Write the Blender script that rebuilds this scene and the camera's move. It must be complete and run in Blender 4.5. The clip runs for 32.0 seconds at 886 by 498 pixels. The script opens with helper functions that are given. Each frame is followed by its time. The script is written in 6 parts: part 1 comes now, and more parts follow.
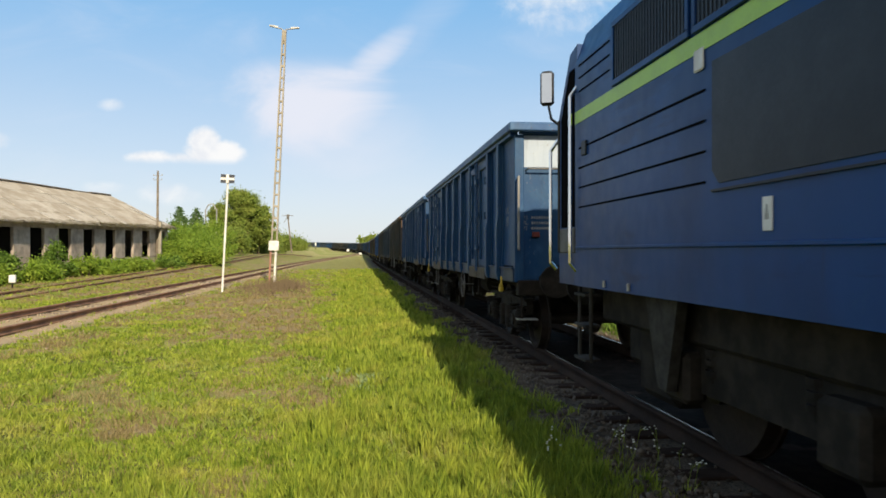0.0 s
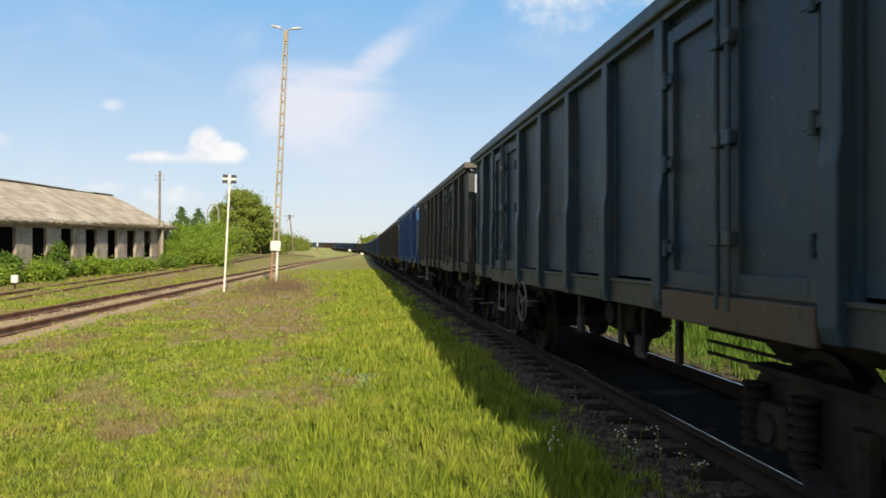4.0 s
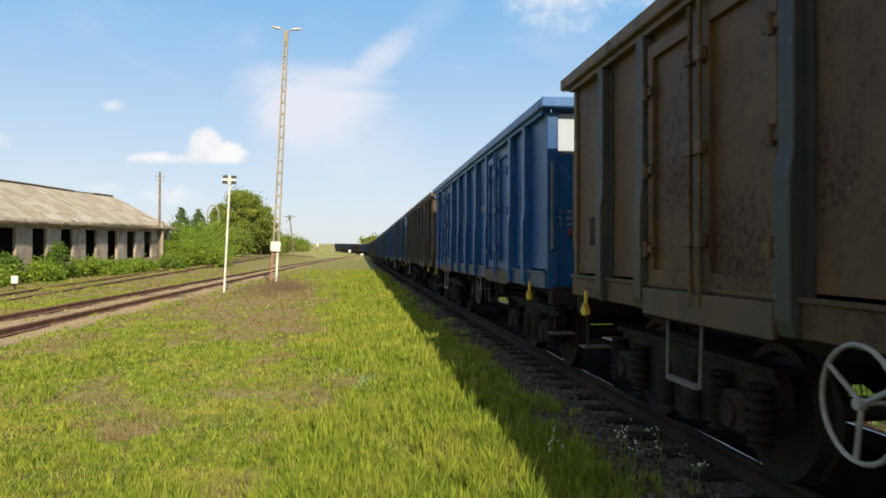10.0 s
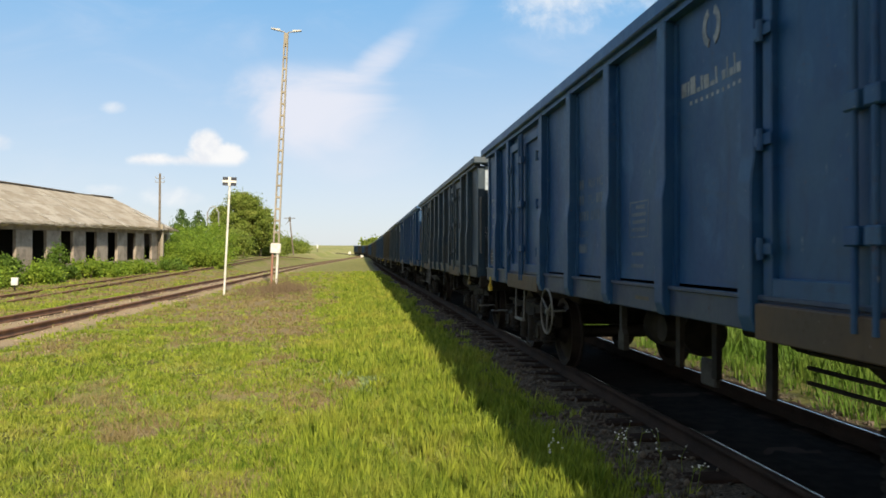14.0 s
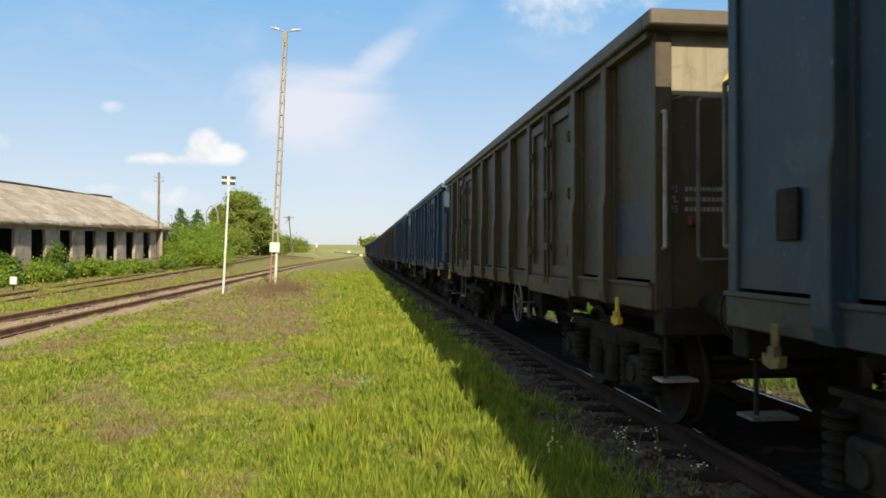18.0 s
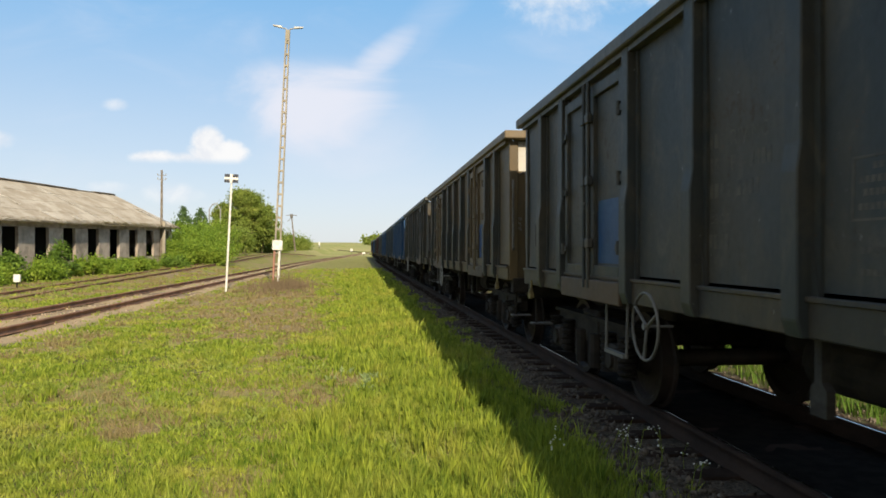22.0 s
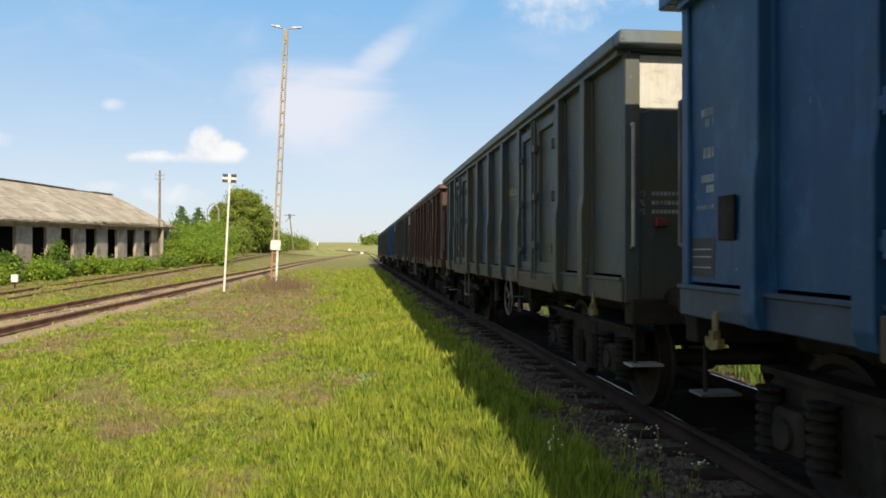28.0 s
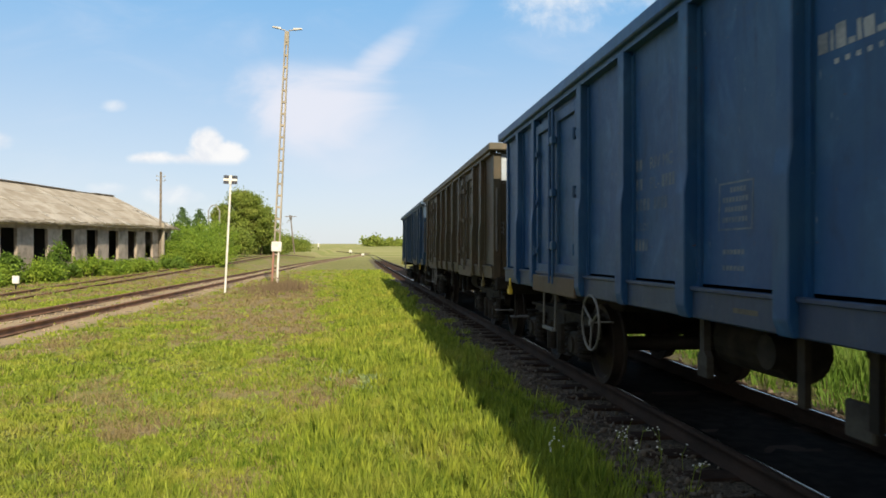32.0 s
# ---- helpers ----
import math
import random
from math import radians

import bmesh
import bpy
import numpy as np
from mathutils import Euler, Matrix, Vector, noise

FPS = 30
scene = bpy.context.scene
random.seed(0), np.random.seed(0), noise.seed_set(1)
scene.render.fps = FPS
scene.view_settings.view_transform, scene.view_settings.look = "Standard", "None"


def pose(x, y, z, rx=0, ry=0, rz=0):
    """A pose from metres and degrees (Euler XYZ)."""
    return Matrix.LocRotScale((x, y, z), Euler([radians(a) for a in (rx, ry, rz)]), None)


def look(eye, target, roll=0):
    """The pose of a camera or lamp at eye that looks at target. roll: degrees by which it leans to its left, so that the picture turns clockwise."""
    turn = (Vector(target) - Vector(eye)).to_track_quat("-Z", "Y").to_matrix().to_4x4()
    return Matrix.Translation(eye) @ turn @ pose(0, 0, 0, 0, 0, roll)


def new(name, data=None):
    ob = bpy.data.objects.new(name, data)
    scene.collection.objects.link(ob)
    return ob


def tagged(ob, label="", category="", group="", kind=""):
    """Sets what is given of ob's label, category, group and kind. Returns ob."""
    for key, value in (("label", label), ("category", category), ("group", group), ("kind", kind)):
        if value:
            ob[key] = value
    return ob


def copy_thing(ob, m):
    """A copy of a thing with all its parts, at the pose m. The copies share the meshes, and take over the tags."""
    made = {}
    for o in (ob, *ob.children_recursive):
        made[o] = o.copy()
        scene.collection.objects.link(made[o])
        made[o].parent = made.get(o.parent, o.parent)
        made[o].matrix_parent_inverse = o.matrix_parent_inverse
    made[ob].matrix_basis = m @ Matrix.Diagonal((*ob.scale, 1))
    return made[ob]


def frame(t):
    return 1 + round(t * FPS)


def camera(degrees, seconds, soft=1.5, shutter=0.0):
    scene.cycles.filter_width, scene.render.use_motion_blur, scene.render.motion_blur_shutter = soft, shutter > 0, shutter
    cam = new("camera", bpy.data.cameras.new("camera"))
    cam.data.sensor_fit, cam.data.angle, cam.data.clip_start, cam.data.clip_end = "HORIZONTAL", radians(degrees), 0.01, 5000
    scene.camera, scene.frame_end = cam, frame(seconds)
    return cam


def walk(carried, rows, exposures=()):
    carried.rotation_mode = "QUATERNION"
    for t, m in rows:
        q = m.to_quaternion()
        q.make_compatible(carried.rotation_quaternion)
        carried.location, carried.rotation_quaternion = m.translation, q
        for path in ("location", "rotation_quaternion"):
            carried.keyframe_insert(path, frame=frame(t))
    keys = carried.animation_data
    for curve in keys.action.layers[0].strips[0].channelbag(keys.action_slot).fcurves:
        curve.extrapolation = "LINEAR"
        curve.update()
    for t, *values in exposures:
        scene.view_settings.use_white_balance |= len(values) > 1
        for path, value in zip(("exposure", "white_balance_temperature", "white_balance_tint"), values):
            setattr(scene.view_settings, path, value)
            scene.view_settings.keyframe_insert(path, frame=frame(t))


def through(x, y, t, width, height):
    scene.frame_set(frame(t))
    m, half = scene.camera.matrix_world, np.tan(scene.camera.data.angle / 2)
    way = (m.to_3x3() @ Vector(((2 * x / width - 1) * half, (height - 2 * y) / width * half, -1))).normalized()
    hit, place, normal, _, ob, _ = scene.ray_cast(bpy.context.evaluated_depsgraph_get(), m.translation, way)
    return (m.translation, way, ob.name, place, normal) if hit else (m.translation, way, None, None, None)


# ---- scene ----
# Plan: x across the tracks, y along them, z = 0 near the rail heads of the loaded track, which lie at RAIL_Z. The loaded track lies at TRACK_X.
EYE_Z = 1.47
TRACK_X = 3.6
RAIL_Z = -0.045
GROUND_Z = -0.17
SECONDS = 32.0
cam = camera(61.7, SECONDS, soft=1.7, shutter=0.05)
SWAY = [
    (0, -6.575, 0.224), (0.5, -6.575, 0.29), (1, -6.575, 0.29), (1.5, -6.506, 0.29), (2, -6.44, 0.356),
    (2.5, -6.44, 0.29), (3, -6.374, 0.224), (3.5, -6.44, 0.224), (5.5, -6.44, 0.29), (6, -6.374, 0.29),
    (6.5, -6.374, 0.29), (7, -6.44, 0.257), (7.5, -6.575, 0.089), (8, -6.44, 0.257), (8.5, -6.44, 0.29),
    (9, -6.506, 0.29), (9.5, -6.44, 0.224), (10, -6.44, 0.29), (10.5, -6.44, 0.29), (11, -6.44, 0.29),
    (11.5, -6.44, 0.323), (12, -6.44, 0.29), (12.5, -6.44, 0.29), (13, -6.374, 0.155), (13.5, -6.374, 0.29),
    (14, -6.44, 0.421), (14.5, -6.506, 0.29), (16.5, -6.374, 0.29), (17, -6.44, 0.323), (17.5, -6.44, 0.29),
    (18, -6.506, 0.356), (18.5, -6.44, 0.29), (19, -6.44, 0.29), (19.5, -6.374, 0.356), (20, -6.305, 0.224),
    (20.5, -6.44, 0.29), (21, -6.575, 0.356), (21.5, -6.374, 0.29), (22, -6.305, 0.187), (22.5, -6.305, 0.224),
    (23, -6.44, 0.22), (23.5, -6.575, 0.29), (24, -6.772, 0.29), (24.5, -6.44, 0.224), (25, -6.506, 0.224),
    (25.5, -6.44, 0.29), (27.5, -6.575, 0.159), (28, -6.44, 0.187), (28.5, -6.506, 0.187), (29, -6.44, 0.122),
    (29.5, -6.44, 0.224), (30, -6.506, 0.425), (30.5, -6.305, 0.187), (31, -6.374, 0.224), (31.5, -6.37, 0.224),
    (32, -6.374, 0.29),
]
walk(cam, [(t, pose(0, 0, EYE_Z, 90 + p, 0.0, y)) for t, y, p in SWAY], exposures=((0, 0.35), (SECONDS, 0.35)))

# ---- light ----
SUN_DIR = Vector((0.288, -1.64, 1.0)).normalized()
sun = new("sun", bpy.data.lights.new("sun", "SUN"))
sun.data.energy, sun.data.angle, sun.data.color = 5.2, radians(0.53), (1.0, 0.845, 0.62)
sun.matrix_world = look(SUN_DIR * 50, (0, 0, 0))


class Nodes:
    """Short hand for building a node tree."""

    def __init__(self, tree):
        self.tree = tree
        tree.nodes.clear()

    def put(self, value, socket):
        if isinstance(value, bpy.types.NodeSocket):
            self.tree.links.new(value, socket)
        elif value is not None:
            socket.default_value = value

    def add(self, kind, inputs=None, **props):
        n = self.tree.nodes.new(kind)
        for key, value in props.items():
            setattr(n, key, value)
        for key, value in (inputs or {}).items():
            self.put(value, n.inputs[key])
        return n

    def math(self, op, a, b=0.0, c=0.0, clamp=False):
        n = self.add("ShaderNodeMath", {0: a, 1: b, 2: c}, operation=op)
        n.use_clamp = clamp
        return n.outputs[0]

    def smooth(self, value, lo, hi, to_lo=0.0, to_hi=1.0):
        n = self.add("ShaderNodeMapRange", {"Value": value, "From Min": lo, "From Max": hi, "To Min": to_lo, "To Max": to_hi},
                     interpolation_type="SMOOTHSTEP")
        return n.outputs["Result"]

    def noise(self, vec, scale, detail=4.0, rough=0.55, dist=0.0):
        n = self.add("ShaderNodeTexNoise", {"Vector": vec, "Scale": scale, "Detail": detail, "Roughness": rough, "Distortion": dist})
        return n.outputs["Fac"]

    def mix(self, fac, a, b):
        n = self.add("ShaderNodeMix", data_type="RGBA")
        for i, v in ((0, fac), (6, a), (7, b)):
            if isinstance(v, tuple) and len(v) == 3:
                v = (*v, 1.0)
            self.put(v, n.inputs[i])
        return n.outputs[2]

    def mapped(self, vec, scale=(1, 1, 1), loc=(0, 0, 0)):
        return self.add("ShaderNodeMapping", {"Vector": vec, "Scale": scale, "Location": loc}).outputs[0]


# ---- sky ----
world = bpy.data.worlds.new("sky")
scene.world = world
world.use_nodes = True
w = Nodes(world.node_tree)
sky = w.add("ShaderNodeTexSky", sky_type="NISHITA", sun_disc=False, sun_elevation=math.asin(SUN_DIR.z),
            sun_rotation=math.atan2(SUN_DIR.x, SUN_DIR.y), altitude=200.0, air_density=1.0, dust_density=0.6, ozone_density=2.2)
tc = w.add("ShaderNodeTexCoord").outputs["Generated"]
sep = w.add("ShaderNodeSeparateXYZ", {0: tc})
ahead = w.math("MAXIMUM", w.math("ABSOLUTE", sep.outputs[1]), 0.12)
u = w.math("DIVIDE", sep.outputs[0], ahead)
v = w.math("DIVIDE", sep.outputs[2], ahead)
flat = w.add("ShaderNodeCombineXYZ", {0: u, 1: v, 2: 0.0}).outputs[0]
puff = w.noise(flat, 26.0, 7.0, 0.62, 0.3)
wisp = w.noise(w.mapped(flat, (1.4, 3.2, 1.0)), 3.4, 6.0, 0.6, 0.8)


def cloud(u0, v0, a, b, soft, rough=1.7, tilt=0.0, tex=None):
    """A soft-edged cloud round the direction (u0, v0), a wide and b high."""
    du, dv = w.math("SUBTRACT", u, u0), w.math("SUBTRACT", v, v0)
    dv = w.math("SUBTRACT", dv, w.math("MULTIPLY", du, tilt))
    r = w.math("ADD", w.math("POWER", w.math("ABSOLUTE", w.math("DIVIDE", du, a)), 2.0),
               w.math("POWER", w.math("ABSOLUTE", w.math("DIVIDE", dv, b)), 2.0))
    r = w.math("SUBTRACT", w.math("SUBTRACT", 1.0, r), w.math("MULTIPLY", w.math("SUBTRACT", tex or puff, 0.5), -2 * rough))
    return w.smooth(r, 0.0, soft)


def joined_clouds(items):
    total = items[0]
    for c in items[1:]:
        total = w.math("MAXIMUM", total, c)
    return total


flat_base = w.smooth(v, 0.112, 0.124)
heap = w.math("MULTIPLY", flat_base, joined_clouds([
    cloud(-0.188, 0.127, 0.046, 0.024, 0.7, 0.7), cloud(-0.199, 0.141, 0.026, 0.027, 0.7, 0.6), cloud(-0.266, 0.122, 0.040, 0.012, 1.0, 0.7),
    cloud(-0.225, 0.122, 0.040, 0.010, 1.2, 0.6)]))
cumulus = joined_clouds([
    heap, w.math("MULTIPLY", cloud(-0.244, 0.076, 0.046, 0.017, 1.6, 0.9), 0.8), w.math("MULTIPLY", cloud(-0.315, 0.190, 0.020, 0.010, 1.6, 0.8), 0.7),
    w.math("MULTIPLY", cloud(0.268, 0.370, 0.100, 0.074, 1.5, 1.0), 0.8), w.math("MULTIPLY", cloud(0.37, 0.404, 0.11, 0.070, 1.3, 0.9), 0.8),
    w.math("MULTIPLY", cloud(-0.462, 0.142, 0.026, 0.016, 1.3, 0.8), 0.75), w.math("MULTIPLY", cloud(-0.325, 0.083, 0.035, 0.010, 1.8, 0.8), 0.6)])
crisp_top = w.smooth(w.math("SUBTRACT", v, w.math("MULTIPLY", w.math("MAXIMUM", w.math("ADD", u, 0.015), 0.0), 0.75)), 0.268, 0.232)
veil = joined_clouds([
    w.math("MULTIPLY", crisp_top, w.math("MULTIPLY", cloud(-0.060, 0.200, 0.125, 0.095, 1.1, 0.9, 0.0, wisp), 0.95)), w.math("MULTIPLY", cloud(-0.025, 0.150, 0.15, 0.090, 1.9, 0.8, 0.0, wisp), 0.7),
    w.math("MULTIPLY", cloud(0.022, 0.258, 0.085, 0.034, 1.6, 1.0, 0.76, wisp), 0.9), w.math("MULTIPLY", cloud(0.090, 0.312, 0.085, 0.050, 2.2, 1.2, 0.80, wisp), 0.42),
    w.math("MULTIPLY", cloud(0.0, 0.10, 0.18, 0.06, 2.2, 0.8, 0.0, wisp), 0.4), w.math("MULTIPLY", w.smooth(wisp, 0.46, 0.85), 0.22)])
low = w.smooth(sep.outputs[2], 0.42, 0.0)
clear = w.mix(low, (1.5, 4.2, 7.4), (5.8, 6.45, 7.2))
clear = w.mix(w.smooth(sep.outputs[2], 0.10, -0.01), clear, (6.0, 6.35, 6.85))
clear = w.mix(w.smooth(sep.outputs[2], 0.45, 0.85), clear, (2.9, 3.6, 4.7))
clear = w.mix(w.smooth(sep.outputs[1], 0.25, -0.55), clear, (5.6, 5.5, 5.2))
blue = w.mix(0.8, sky.outputs[0], clear)
cloudy = w.mix(w.math("MULTIPLY", veil, 0.95), blue, (6.9, 7.0, 7.7))
cloudy = w.mix(cumulus, cloudy, w.mix(w.smooth(puff, 0.35, 0.62), (6.9, 7.1, 7.5), (8.0, 8.0, 8.0)))
w.add("ShaderNodeOutputWorld", {"Surface": w.add("ShaderNodeBackground", {"Color": cloudy, "Strength": 0.095}).outputs[0]})

# ---- materials ----


def material(name, rough=0.6, metal=0.0, spec=0.5):
    """An empty node material: its nodes, its shader and the object coordinates."""
    m = bpy.data.materials.new(name)
    m.use_nodes = True
    n = Nodes(m.node_tree)
    bsdf = n.add("ShaderNodeBsdfPrincipled", {"Roughness": rough, "Metallic": metal, "Specular IOR Level": spec})
    n.add("ShaderNodeOutputMaterial", {"Surface": bsdf.outputs[0]})
    co = n.add("ShaderNodeTexCoord").outputs["Object"]
    return m, n, bsdf, co


def bumped(n, bsdf, height, strength=0.3, dist=0.01):
    b = n.add("ShaderNodeBump", {"Height": height, "Strength": strength, "Distance": dist})
    n.put(b.outputs[0], bsdf.inputs["Normal"])


def worn(name, base, second, rough=0.6, metal=0.0, scale=3.0, fine=40.0, bump=0.2, spec=0.5):
    """A plain surface with two scales of variation between two colours."""
    m, n, bsdf, co = material(name, rough, metal, spec)
    a, b = n.noise(co, scale, 5, 0.6), n.noise(co, fine, 3, 0.6)
    f = n.math("ADD", n.smooth(a, 0.35, 0.68), n.math("MULTIPLY", n.math("SUBTRACT", b, 0.5), 0.9), clamp=True)
    n.put(n.mix(f, base, second), bsdf.inputs["Base Color"])
    n.put(n.math("ADD", rough, n.math("MULTIPLY", n.math("SUBTRACT", b, 0.5), 0.25), clamp=True), bsdf.inputs["Roughness"])
    bumped(n, bsdf, b, bump, 0.004)
    return m


def wagon_paint(name, base, patch, rust, amount, gloss=0.5):
    """Old wagon paint: faded patches, streaks that run down, scratches and rust."""
    m, n, bsdf, co = material(name, gloss, 0.0, 0.32)
    rnd = n.add("ShaderNodeObjectInfo").outputs["Random"]
    shift = n.add("ShaderNodeVectorMath", {0: co, 1: n.add("ShaderNodeCombineXYZ", {0: n.math("MULTIPLY", rnd, 7.0), 1: n.math("MULTIPLY", rnd, 31.0), 2: 0.0}).outputs[0]},
                  operation="ADD").outputs[0]
    big = n.noise(shift, 0.9, 4, 0.6, 0.4)
    streak = n.noise(n.mapped(shift, (6.0, 6.0, 0.45)), 1.6, 5, 0.65)
    fine = n.noise(shift, 22.0, 4, 0.65)
    col = n.mix(n.smooth(big, 0.40, 0.66), base, patch)
    col = n.mix(n.smooth(streak, 0.50, 0.78, 0.0, 0.65), col, tuple(0.45 * c + 0.008 for c in base))
    dust = n.smooth(streak, 0.30, 0.44, 0.40, 0.0)
    col = n.mix(dust, col, tuple(0.7 * c + 0.022 for c in base))
    mottle = n.noise(n.mapped(shift, (1.0, 1.0, 0.6)), 3.2, 6, 0.7, 0.8)
    col = n.mix(n.smooth(mottle, 0.50, 0.72, 0.0, 0.65), col, tuple(1.45 * c + 0.008 for c in patch))
    col = n.mix(n.smooth(mottle, 0.46, 0.28, 0.0, 0.55), col, tuple(0.42 * c + 0.004 for c in base))
    smear = n.noise(n.mapped(shift, (1.0, 0.35, 2.2)), 2.4, 4, 0.6, 0.5)
    col = n.mix(n.smooth(smear, 0.60, 0.74, 0.0, 0.5), col, tuple(0.6 * c + 0.016 for c in patch))
    spots = n.math("ADD", n.math("MULTIPLY", big, 0.45), n.math("ADD", n.math("MULTIPLY", fine, 0.33), n.math("MULTIPLY", streak, 0.22)))
    lo = 0.645 - 0.2 * amount
    rusty = n.smooth(spots, lo, lo + 0.11, 0.0, 0.85)
    col = n.mix(rusty, col, n.mix(fine, rust, tuple(0.4 * c for c in rust)))
    chips = n.noise(shift, 34.0, 3, 0.55)
    col = n.mix(n.math("MULTIPLY", n.smooth(chips, 0.68, 0.73), n.smooth(mottle, 0.45, 0.6)), col, rust)
    scratch = n.noise(n.mapped(shift, (9.0, 9.0, 2.0)), 5.0, 2, 0.5)
    col = n.mix(n.smooth(scratch, 0.74, 0.78, 0.0, 0.55), col, (0.32, 0.33, 0.33))
    n.put(col, bsdf.inputs["Base Color"])
    n.put(n.math("ADD", n.math("MULTIPLY", fine, 0.25), n.math("ADD", gloss - 0.12, n.math("MULTIPLY", rusty, 0.3)), clamp=True), bsdf.inputs["Roughness"])
    scuff = n.noise(n.mapped(shift, (1.0, 5.0, 0.8)), 9.0, 3, 0.6)
    bumped(n, bsdf, n.math("ADD", n.math("MULTIPLY", big, 1.6), n.math("ADD", n.math("MULTIPLY", fine, 0.35), n.math("MULTIPLY", scuff, 0.25))), 0.25, 0.012)
    return m


RUST = (0.10, 0.04, 0.018)
COATS = {  # base, faded patch, rust, how rusty, gloss
    "bright_blue": ((0.004, 0.060, 0.205), (0.016, 0.084, 0.220), RUST, 0.14, 0.42),
    "blue": ((0.005, 0.047, 0.138), (0.018, 0.066, 0.142), RUST, 0.24, 0.5),
    "slate": ((0.018, 0.042, 0.070), (0.036, 0.046, 0.052), RUST, 0.25, 0.5),
    "navy": ((0.010, 0.046, 0.110), (0.024, 0.049, 0.080), RUST, 0.30, 0.5),
    "grey": ((0.030, 0.036, 0.037), (0.056, 0.048, 0.034), RUST, 0.35, 0.55),
    "olive": ((0.052, 0.046, 0.028), (0.068, 0.047, 0.027), RUST, 0.40, 0.55),
    "brown": ((0.112, 0.078, 0.036), (0.084, 0.066, 0.040), RUST, 0.35, 0.55),
    "patchy": ((0.062, 0.064, 0.046), (0.034, 0.058, 0.082), RUST, 0.40, 0.5),
    "rusty": ((0.105, 0.060, 0.021), (0.060, 0.036, 0.018), (0.046, 0.017, 0.008), 0.55, 0.6),
    "dark_rust": ((0.040, 0.032, 0.024), (0.080, 0.043, 0.020), (0.066, 0.030, 0.015), 0.5, 0.6),
    "oxide": ((0.064, 0.025, 0.016), (0.050, 0.021, 0.014), (0.045, 0.016, 0.009), 0.35, 0.55),
}
PAINTS = {key: wagon_paint(key + "_paint", *coat) for key, coat in COATS.items()}
# Rims repeat each coat in a lighter tone.
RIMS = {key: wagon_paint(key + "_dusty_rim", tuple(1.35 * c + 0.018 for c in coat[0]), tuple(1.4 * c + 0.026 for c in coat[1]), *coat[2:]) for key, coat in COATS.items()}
SILLS = {key: wagon_paint(key + "_dirty_sill", tuple(0.55 * c + d for c, d in zip(coat[0], (0.016, 0.011, 0.007))), tuple(0.6 * c + d for c, d in zip(coat[1], (0.022, 0.014, 0.008))), *coat[2:]) for key, coat in COATS.items()}
RUSTY_SILL = wagon_paint("rusty_door_sill", (0.085, 0.055, 0.034), (0.055, 0.042, 0.032), (0.060, 0.026, 0.012), 0.45, 0.65)
# Pale end paint that also carries the sunlit strip of each end.
BAND = wagon_paint("pale_band_paint", (0.36, 0.43, 0.52), (0.27, 0.31, 0.35), (0.16, 0.09, 0.045), 0.30)
PEELED = wagon_paint("peeling_cream_paint", (0.46, 0.46, 0.44), (0.38, 0.34, 0.27), (0.17, 0.07, 0.03), 0.62)
# Rust brown lightened to orange, with the sunlight put into the colour.
LIT_RUST = wagon_paint("red_lead_paint", (0.43, 0.175, 0.090), (0.36, 0.145, 0.075), RUST, 0.25)
# End paint lightened as if the sun fell on it.
LIT_END = wagon_paint("dirty_cream_paint", (0.27, 0.245, 0.17), (0.19, 0.165, 0.11), RUST, 0.35)
STEEL = worn("dark_bogie_steel", (0.015, 0.013, 0.0115), (0.036, 0.030, 0.024), 0.8, 0.0, 4.0, 30.0, 0.4, 0.12)
WHEEL = worn("brown_wheel_steel", (0.028, 0.020, 0.016), (0.017, 0.013, 0.011), 0.6, 0.0, 5.0, 30.0, 0.2, 0.2)
TREAD = worn("bright_tread_steel", (0.55, 0.52, 0.49), (0.36, 0.33, 0.30), 0.24, 1.0, 5.0, 50.0, 0.05)
DARK_RAIL = worn("oily_brown_rail", (0.046, 0.029, 0.021), (0.026, 0.018, 0.014), 0.85, 0.0, 2.0, 40.0, 0.3, 0.1)
RAIL_SIDE = worn("rusty_rail", (0.27, 0.145, 0.08), (0.15, 0.08, 0.048), 0.8, 0.0, 2.0, 40.0, 0.3)
WHITE = worn("white_paint", (0.72, 0.72, 0.69), (0.52, 0.51, 0.47), 0.5, 0.0, 3.0, 25.0, 0.1)
OFF_WHITE = worn("greyed_white_paint", (0.30, 0.30, 0.28), (0.17, 0.16, 0.15), 0.55, 0.0, 3.0, 25.0, 0.1)
LETTER = worn("faded_white_lettering", (0.30, 0.31, 0.31), (0.12, 0.135, 0.15), 0.6, 0.0, 6.0, 60.0, 0.0)
LETTER_SOFT = worn("weathered_white_lettering", (0.125, 0.145, 0.165), (0.030, 0.060, 0.105), 0.65, 0.0, 5.0, 30.0, 0.0)
LETTER_DIM = worn("worn_off_lettering", (0.090, 0.078, 0.056), (0.040, 0.036, 0.030), 0.7, 0.0, 6.0, 60.0, 0.0)
DIRTY_YELLOW = worn("dirty_yellow_paint", (0.17, 0.13, 0.04), (0.08, 0.06, 0.03), 0.7, 0.0, 5.0, 40.0, 0.1)
LETTER_YELLOW = worn("faded_yellow_lettering", (0.32, 0.24, 0.08), (0.17, 0.13, 0.055), 0.6, 0.0, 6.0, 60.0, 0.0)
YELLOW = worn("yellow_paint", (0.62, 0.44, 0.03), (0.40, 0.27, 0.03), 0.5, 0.0, 5.0, 40.0, 0.1)
RED = worn("red_paint", (0.17, 0.025, 0.018), (0.10, 0.022, 0.016), 0.5, 0.0, 5.0, 40.0, 0.1)
